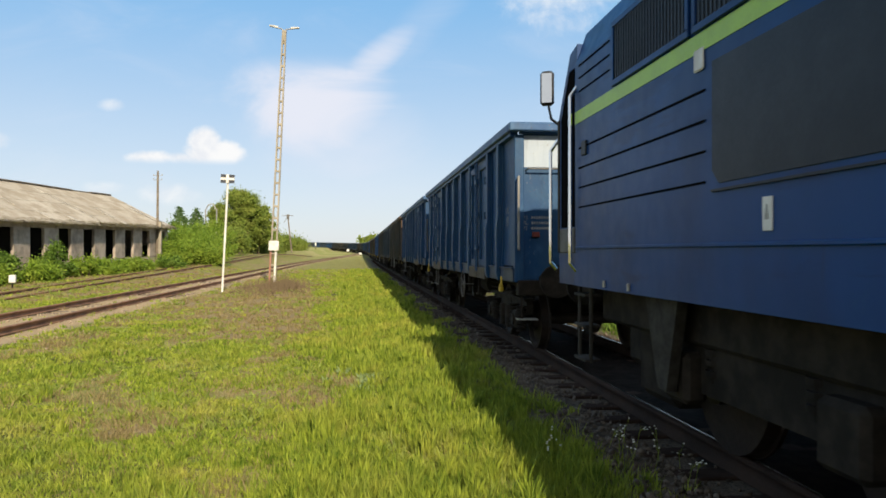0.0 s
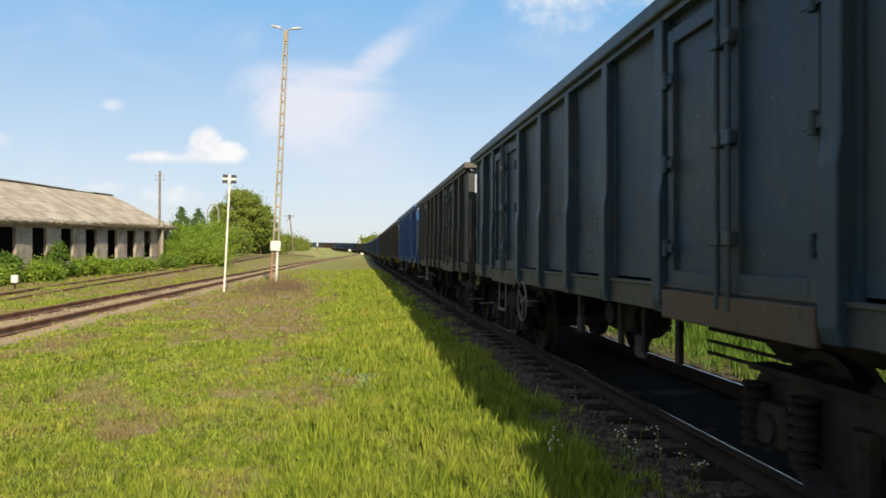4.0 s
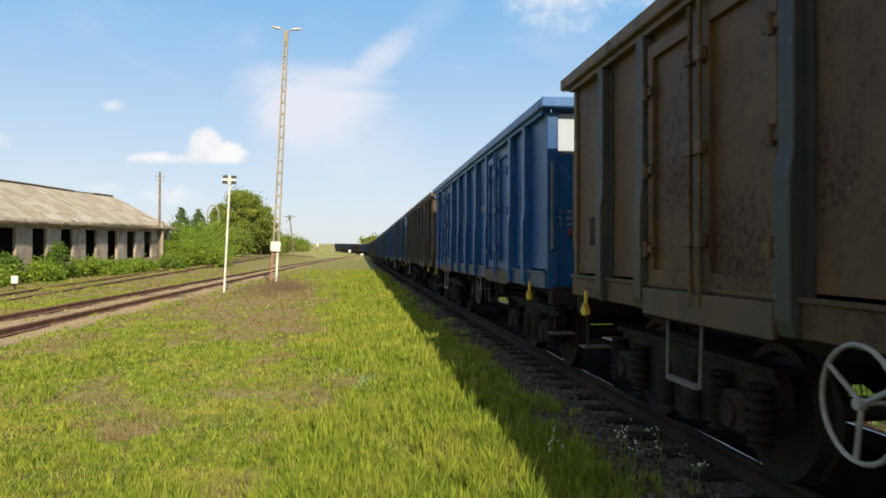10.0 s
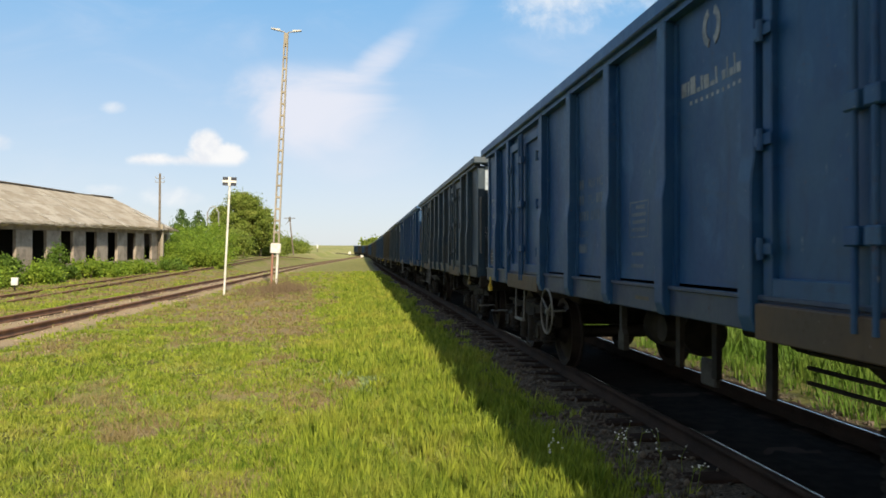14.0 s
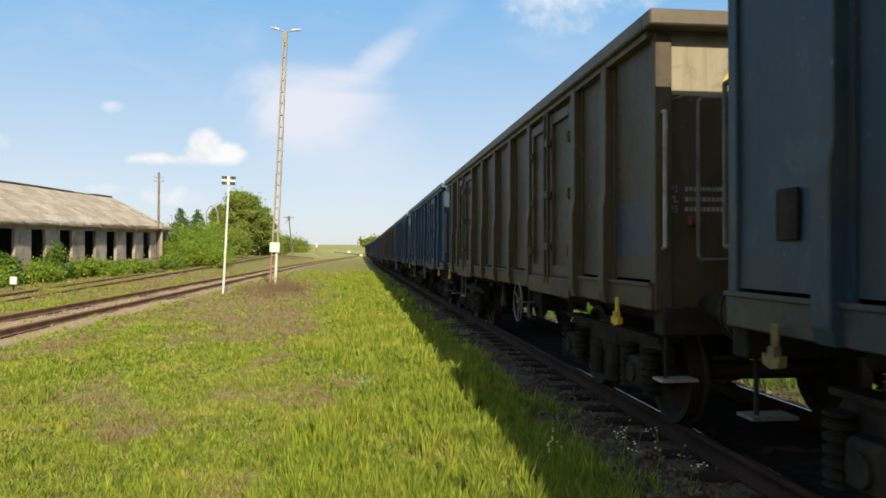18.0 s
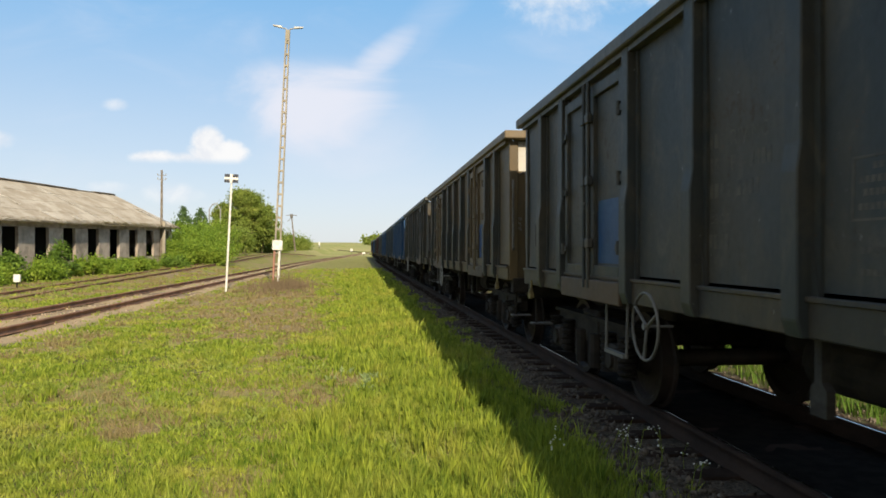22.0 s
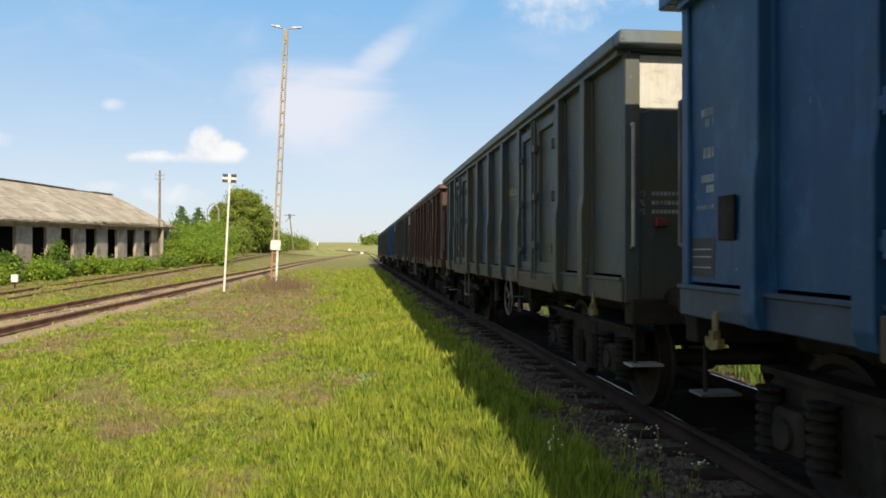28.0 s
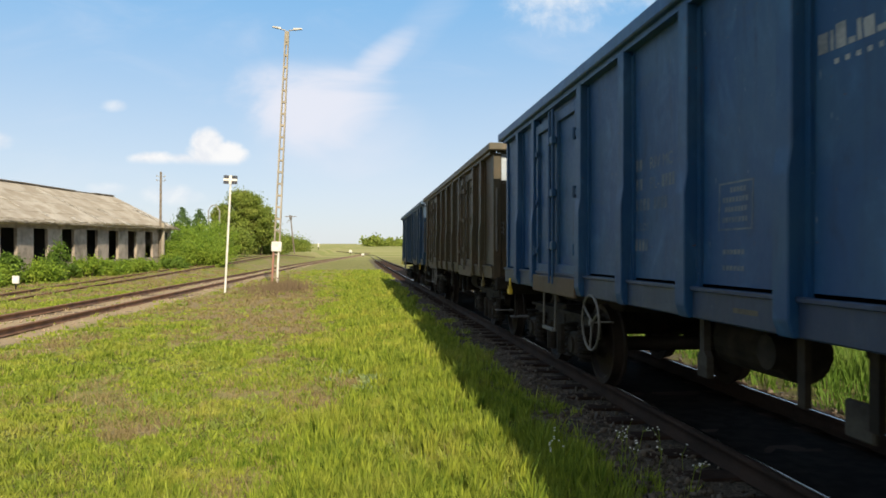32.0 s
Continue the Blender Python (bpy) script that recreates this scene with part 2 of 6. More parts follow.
BLACK = worn("black_rubber", (0.012, 0.012, 0.012), (0.025, 0.024, 0.022), 0.6, 0.0, 5.0, 50.0, 0.1)
GALV = worn("galvanised_steel", (0.38, 0.38, 0.36), (0.26, 0.26, 0.25), 0.5, 0.5, 4.0, 40.0, 0.1)
COAL = worn("coal_load", (0.012, 0.012, 0.013), (0.028, 0.028, 0.028), 0.7, 0.0, 6.0, 20.0, 0.9)
CONCRETE = worn("weathered_concrete", (0.33, 0.30, 0.24), (0.23, 0.21, 0.17), 0.85, 0.0, 1.6, 25.0, 0.4)
PLASTER = worn("stained_plaster", (0.42, 0.36, 0.30), (0.21, 0.18, 0.15), 0.9, 0.0, 0.9, 12.0, 0.4)
# Near-black colour that does the work of the shade inside the shed.
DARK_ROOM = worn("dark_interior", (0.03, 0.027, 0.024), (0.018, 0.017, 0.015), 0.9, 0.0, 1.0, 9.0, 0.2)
TIMBER = worn("grey_timber", (0.20, 0.17, 0.13), (0.11, 0.09, 0.07), 0.85, 0.0, 3.0, 30.0, 0.4)
OLD_SLEEPER = worn("sun_bleached_sleeper", (0.15, 0.115, 0.08), (0.095, 0.07, 0.048), 0.9, 0.0, 3.0, 26.0, 0.5)
SLEEPER = worn("dark_sleeper", (0.024, 0.016, 0.0125), (0.050, 0.033, 0.025), 0.95, 0.0, 3.0, 26.0, 0.5, 0.08)


def loco_paint():
    """Glossy blue with sooty runs and dusty smears low down."""
    m, n, bsdf, co = material("locomotive_blue", 0.36, 0.0, 0.18)
    big, fine = n.noise(co, 0.8, 4, 0.6), n.noise(co, 6.0, 4, 0.6)
    run = n.noise(n.mapped(co, (3.0, 3.0, 0.30)), 0.9, 5, 0.65, 0.6)
    smear = n.noise(n.mapped(co, (1.0, 0.5, 2.5)), 1.6, 4, 0.6, 0.5)
    col = n.mix(n.smooth(big, 0.38, 0.65), (0.002, 0.050, 0.190), (0.003, 0.036, 0.135))
    col = n.mix(n.smooth(smear, 0.56, 0.68, 0.0, 0.5), col, (0.002, 0.018, 0.085))
    col = n.mix(n.smooth(run, 0.62, 0.76, 0.0, 0.7), col, (0.024, 0.023, 0.024))
    col = n.mix(n.smooth(fine, 0.64, 0.74, 0.0, 0.3), col, (0.016, 0.070, 0.170))
    n.put(col, bsdf.inputs["Base Color"])
    n.put(n.math("ADD", 0.26, n.math("MULTIPLY", fine, 0.25)), bsdf.inputs["Roughness"])
    bumped(n, bsdf, big, 0.15, 0.02)
    return m


LOCO = loco_paint()
BRACKET = worn("dusty_grey_casting", (0.050, 0.046, 0.040), (0.024, 0.021, 0.018), 0.8, 0.0, 4.0, 30.0, 0.3, 0.2)
PALE_SHEET = worn("pale_bare_sheet", (0.80, 0.77, 0.70), (0.62, 0.58, 0.50), 0.85, 0.0, 1.5, 12.0, 0.2)
LOCO_DARK = worn("dark_grille_paint", (0.012, 0.016, 0.024), (0.022, 0.027, 0.036), 0.5, 0.0, 3.0, 40.0, 0.2, 0.3)
# Lightless black that stands in for shade in openings and recesses.
SHADE_BLACK = worn("black_doorway_paint", (0.006, 0.006, 0.007), (0.010, 0.010, 0.011), 0.95, 0.0, 3.0, 40.0, 0.0, 0.0)
LIME = worn("yellow_green_paint", (0.38, 0.60, 0.045), (0.32, 0.50, 0.05), 0.4)
CHROME = worn("mirror_silver", (0.85, 0.85, 0.85), (0.8, 0.8, 0.8), 0.05, 1.0, 3.0, 20.0, 0.0)
SPRING = worn("dusty_spring_steel", (0.026, 0.022, 0.018), (0.013, 0.011, 0.0095), 0.8, 0.0, 3.0, 40.0, 0.2, 0.12)
LEVER = worn("dull_grey_steel", (0.13, 0.125, 0.115), (0.07, 0.065, 0.06), 0.65)
LETTER_RUST = worn("faded_orange_lettering", (0.22, 0.075, 0.025), (0.13, 0.055, 0.025), 0.7, 0.0, 6.0, 60.0, 0.0)
BARK = worn("bark", (0.10, 0.075, 0.05), (0.055, 0.042, 0.03), 0.9, 0.0, 4.0, 22.0, 0.7)


def leafy(name, dark, light, yellow, through=0.25):
    """Blades and leaves: colour by piece, some light passes through."""
    m, n, bsdf, co = material(name, 0.6, 0.0, 0.2)
    rnd = n.add("ShaderNodeNewGeometry").outputs["Random Per Island"]
    big = n.math("ADD", n.math("MULTIPLY", n.noise(co, 0.5, 3, 0.6), 0.6), n.math("MULTIPLY", n.noise(co, 3.2, 2, 0.5), 0.4))
    clump = n.smooth(n.noise(co, 8.5, 2, 0.5), 0.34, 0.66)
    col = n.mix(n.math("ADD", n.math("MULTIPLY", rnd, 0.5), n.math("MULTIPLY", clump, 0.5)), dark, light)
    col = n.mix(n.math("MULTIPLY", n.smooth(big, 0.45, 0.72), 0.7), col, yellow)
    n.put(col, bsdf.inputs["Base Color"])
    tr = n.add("ShaderNodeBsdfTranslucent", {"Color": col})
    mixed = n.add("ShaderNodeMixShader", {0: through, 1: bsdf.outputs[0], 2: tr.outputs[0]})
    out = [x for x in n.tree.nodes if x.bl_idname == "ShaderNodeOutputMaterial"][0]
    n.put(mixed.outputs[0], out.inputs["Surface"])
    return m


GRASS = leafy("fresh_grass", (0.074, 0.142, 0.014), (0.365, 0.43, 0.054), (0.45, 0.41, 0.095), 0.3)
TUFT = leafy("tall_grass", (0.056, 0.118, 0.012), (0.37, 0.445, 0.052), (0.49, 0.445, 0.085), 0.3)
# Darkened copy of the grass colours, as if shaded, for beyond the train.
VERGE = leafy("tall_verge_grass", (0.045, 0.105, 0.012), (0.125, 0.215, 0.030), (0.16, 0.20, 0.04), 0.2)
BROAD = leafy("broad_weed_leaves", (0.13, 0.19, 0.03), (0.28, 0.34, 0.075), (0.34, 0.34, 0.09), 0.25)
PALE_WEED = leafy("pale_weed_leaves", (0.13, 0.20, 0.07), (0.34, 0.42, 0.20), (0.28, 0.36, 0.14), 0.25)
DRY = leafy("dry_grass", (0.16, 0.125, 0.055), (0.34, 0.28, 0.130), (0.25, 0.20, 0.09), 0.25)
WEED = leafy("dry_brown_weed", (0.070, 0.050, 0.030), (0.215, 0.160, 0.095), (0.18, 0.14, 0.08), 0.2)
SHRUB = leafy("shrub_leaves", (0.060, 0.125, 0.014), (0.27, 0.40, 0.045), (0.36, 0.42, 0.06), 0.3)
DARK_SHRUB = leafy("dark_shrub_leaves", (0.040, 0.090, 0.014), (0.15, 0.25, 0.035), (0.20, 0.28, 0.05), 0.25)
LEAF = leafy("tree_leaves", (0.085, 0.15, 0.028), (0.30, 0.37, 0.07), (0.40, 0.40, 0.10), 0.35)
CONIFER = leafy("conifer_needles", (0.05, 0.10, 0.035), (0.10, 0.17, 0.06), (0.11, 0.16, 0.05), 0.1)
PETAL = worn("white_petals", (0.75, 0.75, 0.70), (0.65, 0.65, 0.55), 0.6, 0.0, 8.0, 60.0, 0.0)


def ground_material():
    """Turf with bare and straw-coloured spots, grit along the tracks, pale fields far off."""
    m, n, bsdf, co = material("turf_and_grit", 0.95, 0.0, 0.2)
    s = n.add("ShaderNodeSeparateXYZ", {0: co})
    x, y = s.outputs[0], s.outputs[1]
    big, mid, fine = n.noise(co, 0.16, 5, 0.6), n.noise(co, 1.1, 5, 0.6), n.noise(co, 14.0, 5, 0.65)
    far = n.noise(n.mapped(co, (0.02, 0.09, 1.0)), 0.35, 4, 0.6)
    dry = n.add("ShaderNodeAttribute", attribute_name="dryness").outputs["Fac"]
    tiny = n.noise(co, 45.0, 4, 0.7)
    grain = n.math("ADD", n.math("MULTIPLY", fine, 0.5), n.math("MULTIPLY", tiny, 0.5))
    col = n.mix(n.smooth(grain, 0.35, 0.65), (0.095, 0.108, 0.024), (0.27, 0.265, 0.075))
    col = n.mix(n.smooth(mid, 0.42, 0.66, 0.0, 0.55), col, (0.30, 0.255, 0.11))
    bare = n.smooth(n.math("ADD", dry, n.math("MULTIPLY", n.math("SUBTRACT", mid, 0.5), 0.5)), 0.62, 0.86)
    col = n.mix(bare, col, n.mix(n.smooth(grain, 0.35, 0.65), (0.145, 0.108, 0.054), (0.33, 0.262, 0.138)))
    # Shade in the gaps between blades, painted into the ground colour near by.
    gap_shade = n.math("MULTIPLY", n.smooth(dry, 0.62, 0.34, 0.0, 0.85), n.smooth(y, 60.0, 30.0))
    col = n.mix(gap_shade, col, n.mix(n.smooth(grain, 0.35, 0.65), (0.040, 0.052, 0.012), (0.125, 0.135, 0.034)))
    wob = n.math("MULTIPLY", n.math("SUBTRACT", mid, 0.5), 1.6)
    grit = n.mix(n.smooth(tiny, 0.35, 0.65), (0.040, 0.031, 0.023), (0.150, 0.122, 0.092))
    edge = n.math("SUBTRACT", n.math("ABSOLUTE", n.math("SUBTRACT", n.math("ADD", x, wob), TRACK_X)), 0.0)
    near_track = n.smooth(n.math("ADD", edge, n.smooth(x, 3.9, 4.3, 0.0, 0.55)), 2.15, 1.7)
    straight = n.smooth(y, 175.0, 150.0)
    # Darker tone between the rails of the loaded track.
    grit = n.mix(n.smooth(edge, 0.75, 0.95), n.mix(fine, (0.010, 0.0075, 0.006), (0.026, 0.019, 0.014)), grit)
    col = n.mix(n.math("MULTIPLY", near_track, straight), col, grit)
    edge2 = n.math("ABSOLUTE", n.math("SUBTRACT", n.math("ADD", x, n.math("MULTIPLY", wob, 0.8)), -7.65))
    col = n.mix(n.math("MULTIPLY", n.smooth(edge2, 1.75, 1.2, 0.0, 0.9), n.smooth(y, 70.0, 50.0)), col, n.mix(fine, (0.24, 0.17, 0.095), (0.52, 0.41, 0.27)))
    fields = n.mix(n.smooth(far, 0.42, 0.6), (0.25, 0.27, 0.075), (0.36, 0.33, 0.14))
    col = n.mix(n.smooth(y, 90.0, 260.0), col, fields)
    n.put(col, bsdf.inputs["Base Color"])
    bumped(n, bsdf, n.math("ADD", n.math("MULTIPLY", fine, 0.6), mid), 0.6, 0.05)
    return m


GROUND = ground_material()
GRAVEL = leafy("ballast_stone", (0.034, 0.027, 0.020), (0.17, 0.142, 0.110), (0.085, 0.065, 0.046), 0.0)
PALE_STONE = leafy("pale_ballast_stone", (0.16, 0.12, 0.08), (0.46, 0.38, 0.28), (0.40, 0.31, 0.21), 0.0)
GRIT = worn("dirty_gravel", (0.034, 0.027, 0.020), (0.105, 0.085, 0.063), 0.95, 0.0, 9.0, 55.0, 1.0, 0.1)
DARK_FILL = worn("oily_cinder_fill", (0.006, 0.0048, 0.004), (0.019, 0.015, 0.012), 0.98, 0.0, 7.0, 60.0, 0.8, 0.06)

# ---- mesh helpers ----


def part(name, bm, mat, parent=None, label=""):
    """Links a bmesh as one mesh object, under a thing or a part."""
    me = bpy.data.meshes.new(name)
    bm.to_mesh(me)
    bm.free()
    me.materials.append(mat)
    ob = new(name, me)
    ob.parent = parent
    return tagged(ob, label)


def again(ob, parent, m, label=""):
    """One more object on the mesh of a part."""
    o = new(ob.name.split(".")[0], ob.data)
    o.parent, o.matrix_basis = parent, m
    return tagged(o, label)


def thing(name, label, category, m=None, group="", kind=""):
    ob = new(name)
    ob.matrix_basis = m or Matrix()
    return tagged(ob, label, category, group, kind)


def box(bm, x0, x1, y0, y1, z0, z1, bevel=0.0):
    g = bmesh.ops.create_cube(bm, size=1, matrix=Matrix.LocRotScale(((x0 + x1) / 2, (y0 + y1) / 2, (z0 + z1) / 2), None,
                                                                     (abs(x1 - x0), abs(y1 - y0), abs(z1 - z0))))
    if bevel:
        edges = list({e for vert in g["verts"] for e in vert.link_edges})
        bmesh.ops.bevel(bm, geom=edges, offset=bevel, segments=1, affect="EDGES")
    return bm


def rod(bm, a, b, r, r2=None, seg=10):
    a, b = Vector(a), Vector(b)
    turn = (b - a).to_track_quat("Z", "Y").to_matrix().to_4x4()
    bmesh.ops.create_cone(bm, cap_ends=True, segments=seg, radius1=r, radius2=r if r2 is None else r2, depth=(b - a).length,
                          matrix=Matrix.Translation((a + b) / 2) @ turn)
    return bm


def tube(bm, pts, r, seg=8):
    for a, b in zip(pts, pts[1:]):
        rod(bm, a, b, r, None, seg)
    for p in pts[1:-1]:
        bmesh.ops.create_icosphere(bm, subdivisions=1, radius=r * 1.03, matrix=Matrix.Translation(p))
    return bm


def prism(bm, outline, x0, x1, axis="x"):
    """A plate with the outline (in the other two axes) from x0 to x1 along the axis."""
    def at(d, p):
        return {"x": (d, *p), "y": (p[0], d, p[1]), "z": (*p, d)}[axis]
    a = [bm.verts.new(at(x0, p)) for p in outline]
    b = [bm.verts.new(at(x1, p)) for p in outline]
    k = len(outline)
    bm.faces.new(a), bm.faces.new(b[::-1])
    for i in range(k):
        bm.faces.new((a[(i + 1) % k], a[i], b[i], b[(i + 1) % k]))
    bmesh.ops.recalc_face_normals(bm, faces=bm.faces[:])
    return bm


def B():
    return bmesh.new()


def lathe(bm, profile, seg=28, axis="x", at=(0, 0, 0), closed=False):
    """One solid turned round the axis from (along, radius) pairs."""
    rings = []
    for d, r in profile:
        ring = []
        for i in range(seg):
            a = 2 * math.pi * i / seg
            c, q = r * math.cos(a), r * math.sin(a)
            p = {"x": (d, c, q), "y": (c, d, q), "z": (c, q, d)}[axis]
            ring.append(bm.verts.new(Vector(p) + Vector(at)))
        rings.append(ring)
    pairs = list(zip(rings, rings[1:])) + ([(rings[-1], rings[0])] if closed else [])
    for a, b in pairs:
        for i in range(seg):
            bm.faces.new((a[i], a[(i + 1) % seg], b[(i + 1) % seg], b[i]))
    if not closed:
        bm.faces.new(rings[0]), bm.faces.new(rings[-1][::-1])
    bmesh.ops.recalc_face_normals(bm, faces=bm.faces[:])
    return bm


def mesh_object(name, verts, faces, mat, parent=None, label=""):
    """A mesh from computed arrays of triangles or quads."""
    me = bpy.data.meshes.new(name)
    verts, faces = np.asarray(verts, np.float32), np.asarray(faces, np.int32)
    k = faces.shape[1]
    me.vertices.add(len(verts))
    me.vertices.foreach_set("co", verts.ravel())
    me.loops.add(faces.size)
    me.loops.foreach_set("vertex_index", faces.ravel())
    me.polygons.add(len(faces))
    me.polygons.foreach_set("loop_start", np.arange(0, faces.size, k, dtype=np.int32))
    me.update(calc_edges=True)
    me.materials.append(mat)
    ob = new(name, me)
    ob.parent = parent
    return tagged(ob, label)


# ---- the lines of the tracks ----
BEND_Y, BEND_R = 195.0, 585.0


def main_line(s):
    """Place and heading on the loaded track, s metres along from the camera."""
    if s <= BEND_Y:
        return TRACK_X, s, 0.0
    a = (s - BEND_Y) / BEND_R
    return TRACK_X - BEND_R * (1 - math.cos(a)), BEND_Y + BEND_R * math.sin(a), a


def ease(t):
    t = min(1.0, max(0.0, t))
    return t * t * (3 - 2 * t)


def loop_line(y):
    """The second track: parallel, then it runs into the first one."""
    return -7.65 + ease((y - 75) / 240) * (TRACK_X + 7.65 - 0.3)


def siding_line(y):
    return -13.1 + ease((y - 90) / 140) * 4.0


def rise(y):
    """The line climbs gently far ahead."""
    return 0.0 if y < 60 else (y - 60) ** 2 / 32000 if y < 320 else 2.1125 + (y - 320) * 0.01625 * max(0.0, 1 - (y - 320) / 1200)


def bank(x, y):
    """The side of the siding and the shed falls towards the camera."""
    return ease((-9.8 - x) / 3.5) * 0.016 * (min(max(y, 0), 110) - 34)


# ---- ground ----


def dryness(x, y):
    """How bare and dry the turf is at a place."""
    v = 0.43 + 0.42 * noise.noise((x * 0.55, y * 0.38, 11)) + 0.34 * noise.noise((x * 1.7, y * 1.2, 2))
    for px, py, rx, ry, a in ((-2.10, 7.2, 0.5, 0.7, 0.62), (-0.40, 8.35, 0.40, 0.7, 0.62), (-0.02, 9.2, 0.35, 0.6, 0.6), (-0.75, 9.8, 0.95, 1.5, 0.24), (-2.6, 10.2, 0.8, 0.9, 0.25), (-2.3, 16.5, 1.1, 2.6, 0.55), (-2.5, 23.0, 1.3, 5.0, 0.6), (-2.6, 5.3, 1.2, 0.9, -0.35), (-3.0, 11.5, 1.4, 1.8, -0.25)):
        v += a * math.exp(-((x - px) / rx) ** 2 - ((y - py) / ry) ** 2)
    v += 0.55 * math.exp(-((x + 3.4) / 1.7) ** 2 - ((y - 30.0) / 10.0) ** 2)
    v += 0.30 * math.exp(-((x + 5.3) / 0.9) ** 2) + 0.36 * ease((-8.8 - x) / 1.5) * ease((y - 15) / 15)
    v -= 0.45 * ease((x + 0.9) / 1.2) * (1 if x < 5 else 0)
    v -= 0.12 * ease((y - 40) / 40)
    return v



def land(x, y):
    """Height of the ground."""
    z = GROUND_Z + 0.05 * noise.noise((x * 0.25, y * 0.25, 0)) + 0.03 * noise.noise((x * 0.9, y * 0.9, 3))
    z += bank(x, y) + (rise(y) if y < 700 else 2.1125 + 4.3)
    near = abs(x - TRACK_X)
    if y < 190:
        q = ease((1.75 - near) / 0.5)
        z = z * (1 - q) + q * (-0.168 + RAIL_Z + 0.022 * noise.noise((x * 1.1, y * 0.8, 6)) + 0.012 * noise.noise((x * 3.0, y * 2.3, 1)) + (rise(y)))
    d = math.hypot(x, y)
    z += 22.0 * ease((d - 420) / 2200.0) * (1.0 + 0.1 * noise.noise((x * 0.002, y * 0.002, 9)))
    return z


def axis_steps(parts):
    out = []
    for a, b, step in parts:
        out += list(np.arange(a, b, step))
    return out + [parts[-1][1]]


def make_ground():
    xs = axis_steps([(-3500, -500, 500), (-500, -100, 60), (-100, -30, 8), (-30, -14, 2), (-14, 9, 0.45), (9, 30, 3), (30, 100, 10), (100, 500, 80), (500, 3500, 500)])
    ys = axis_steps([(-3500, -500, 500), (-500, -60, 60), (-60, 0, 6), (0, 45, 0.6), (45, 120, 3), (120, 320, 10), (320, 1000, 50), (1000, 4500, 250)])
    verts = [(x, y, land(x, y)) for y in ys for x in xs]
    k = len(xs)
    faces = [(j * k + i, j * k + i + 1, (j + 1) * k + i + 1, (j + 1) * k + i) for j in range(len(ys) - 1) for i in range(k - 1)]
    g = mesh_object("ground", verts, faces, GROUND)
    g.data.shade_smooth()
    field = g.data.attributes.new("dryness", "FLOAT", "POINT")
    field.data.foreach_set("value", [dryness(x, y) for x, y, z in verts])
    tagged(g, "green and straw-coloured turf with bare gritty spots beside railway tracks", "ground", kind="structure")


make_ground()

# ---- tracks ----
RAIL_OUTLINE = ((-0.036, 0.0), (0.036, 0.0), (0.036, -0.035), (0.010, -0.05), (0.010, -0.125), (0.070, -0.14), (0.070, -0.15),
                (-0.070, -0.15), (-0.070, -0.14), (-0.010, -0.125), (-0.010, -0.05), (-0.036, -0.035))


def rail_mesh(name, line, offset, parent, label, lift):
    """One rail swept along a line of (x, y, heading); the head's top is worn bright."""
    verts, faces = [], []
    k = len(RAIL_OUTLINE)
    for x, y, h in line:
        cx, cy = math.cos(h), math.sin(h)
        for o, z in RAIL_OUTLINE:
            verts.append((x + (offset + o) * cx, y + (offset + o) * cy, z + lift(x, y)))
    for i in range(len(line) - 1):
        for j in range(k):
            faces.append((i * k + j, i * k + (j + 1) % k, (i + 1) * k + (j + 1) % k, (i + 1) * k + j))
    ob = mesh_object(name, verts, faces, DARK_RAIL if "worn" in label else RAIL_SIDE, parent, label)
    return ob


def sampled(fn, y0, y1, step):
    out = []
    for y in np.arange(y0, y1, step):
        dx = (fn(y + 0.5) - fn(y - 0.5))
        out.append((fn(y), float(y), -math.atan(dx)))
    return out


def sleeper_mesh(mat):
    bm = B()
    box(bm, -1.28, 1.28, -0.125, 0.125, -0.30, -0.145, 0.015)
    for v in bm.verts:
        v.co += 0.012 * Vector((noise.noise(v.co * 3), noise.noise(v.co * 3 + Vector((5, 0, 0))), noise.noise(v.co * 3 + Vector((0, 7, 0)))))
    me = bpy.data.meshes.new("sleeper")
    bm.to_mesh(me)
    bm.free()
    me.materials.append(mat)
    return me


SLEEPER_MESH, OLD_SLEEPER_MESH = sleeper_mesh(SLEEPER), sleeper_mesh(OLD_SLEEPER)


def make_track(name, line, bright, label, lift):
    t = thing(name, label, "railway track", kind="structure")
    for o in (-0.753, 0.753):
        rail_mesh("rail", line, o, t, "rusty steel rail with a worn bright head" if bright else "rusty brown steel rail", lift)
        if bright:
            head = [(x + o * math.cos(h), y + o * math.sin(h), h) for x, y, h in line]
            verts, faces = [], []
            for x, y, h in head:
                for d in ((0.014, 0.035) if o < 0 else (-0.035, -0.014)):
                    verts.append((x + d * math.cos(h), y + d * math.sin(h), 0.003 + lift(x, y)))
            faces = [(2 * i, 2 * i + 1, 2 * i + 3, 2 * i + 2) for i in range(len(head) - 1)]
            mesh_object("rail_head", verts, faces, TREAD, t, "worn shiny rail head")
    return t


main_pts = [main_line(s) for s in np.concatenate([np.arange(-600, 195, 5.0), np.arange(195, 620, 6.0)])]
track_main = make_track("track_main", main_pts, True, "railway track of worn bright rails on dark half-buried sleepers", lambda x, y: rise(y) + RAIL_Z)
loop_pts = sampled(loop_line, -60, 300, 3.0)
track_loop = make_track("track_loop", loop_pts, False, "disused railway track with rusty brown rails in sand and grass", lambda x, y: rise(y))
siding_pts = sampled(siding_line, -60, 170, 3.0)
track_siding = make_track("track_siding", siding_pts, False, "overgrown siding with rusty rails sunk in grass", lambda x, y: rise(y) + bank(x, y) - 0.07)

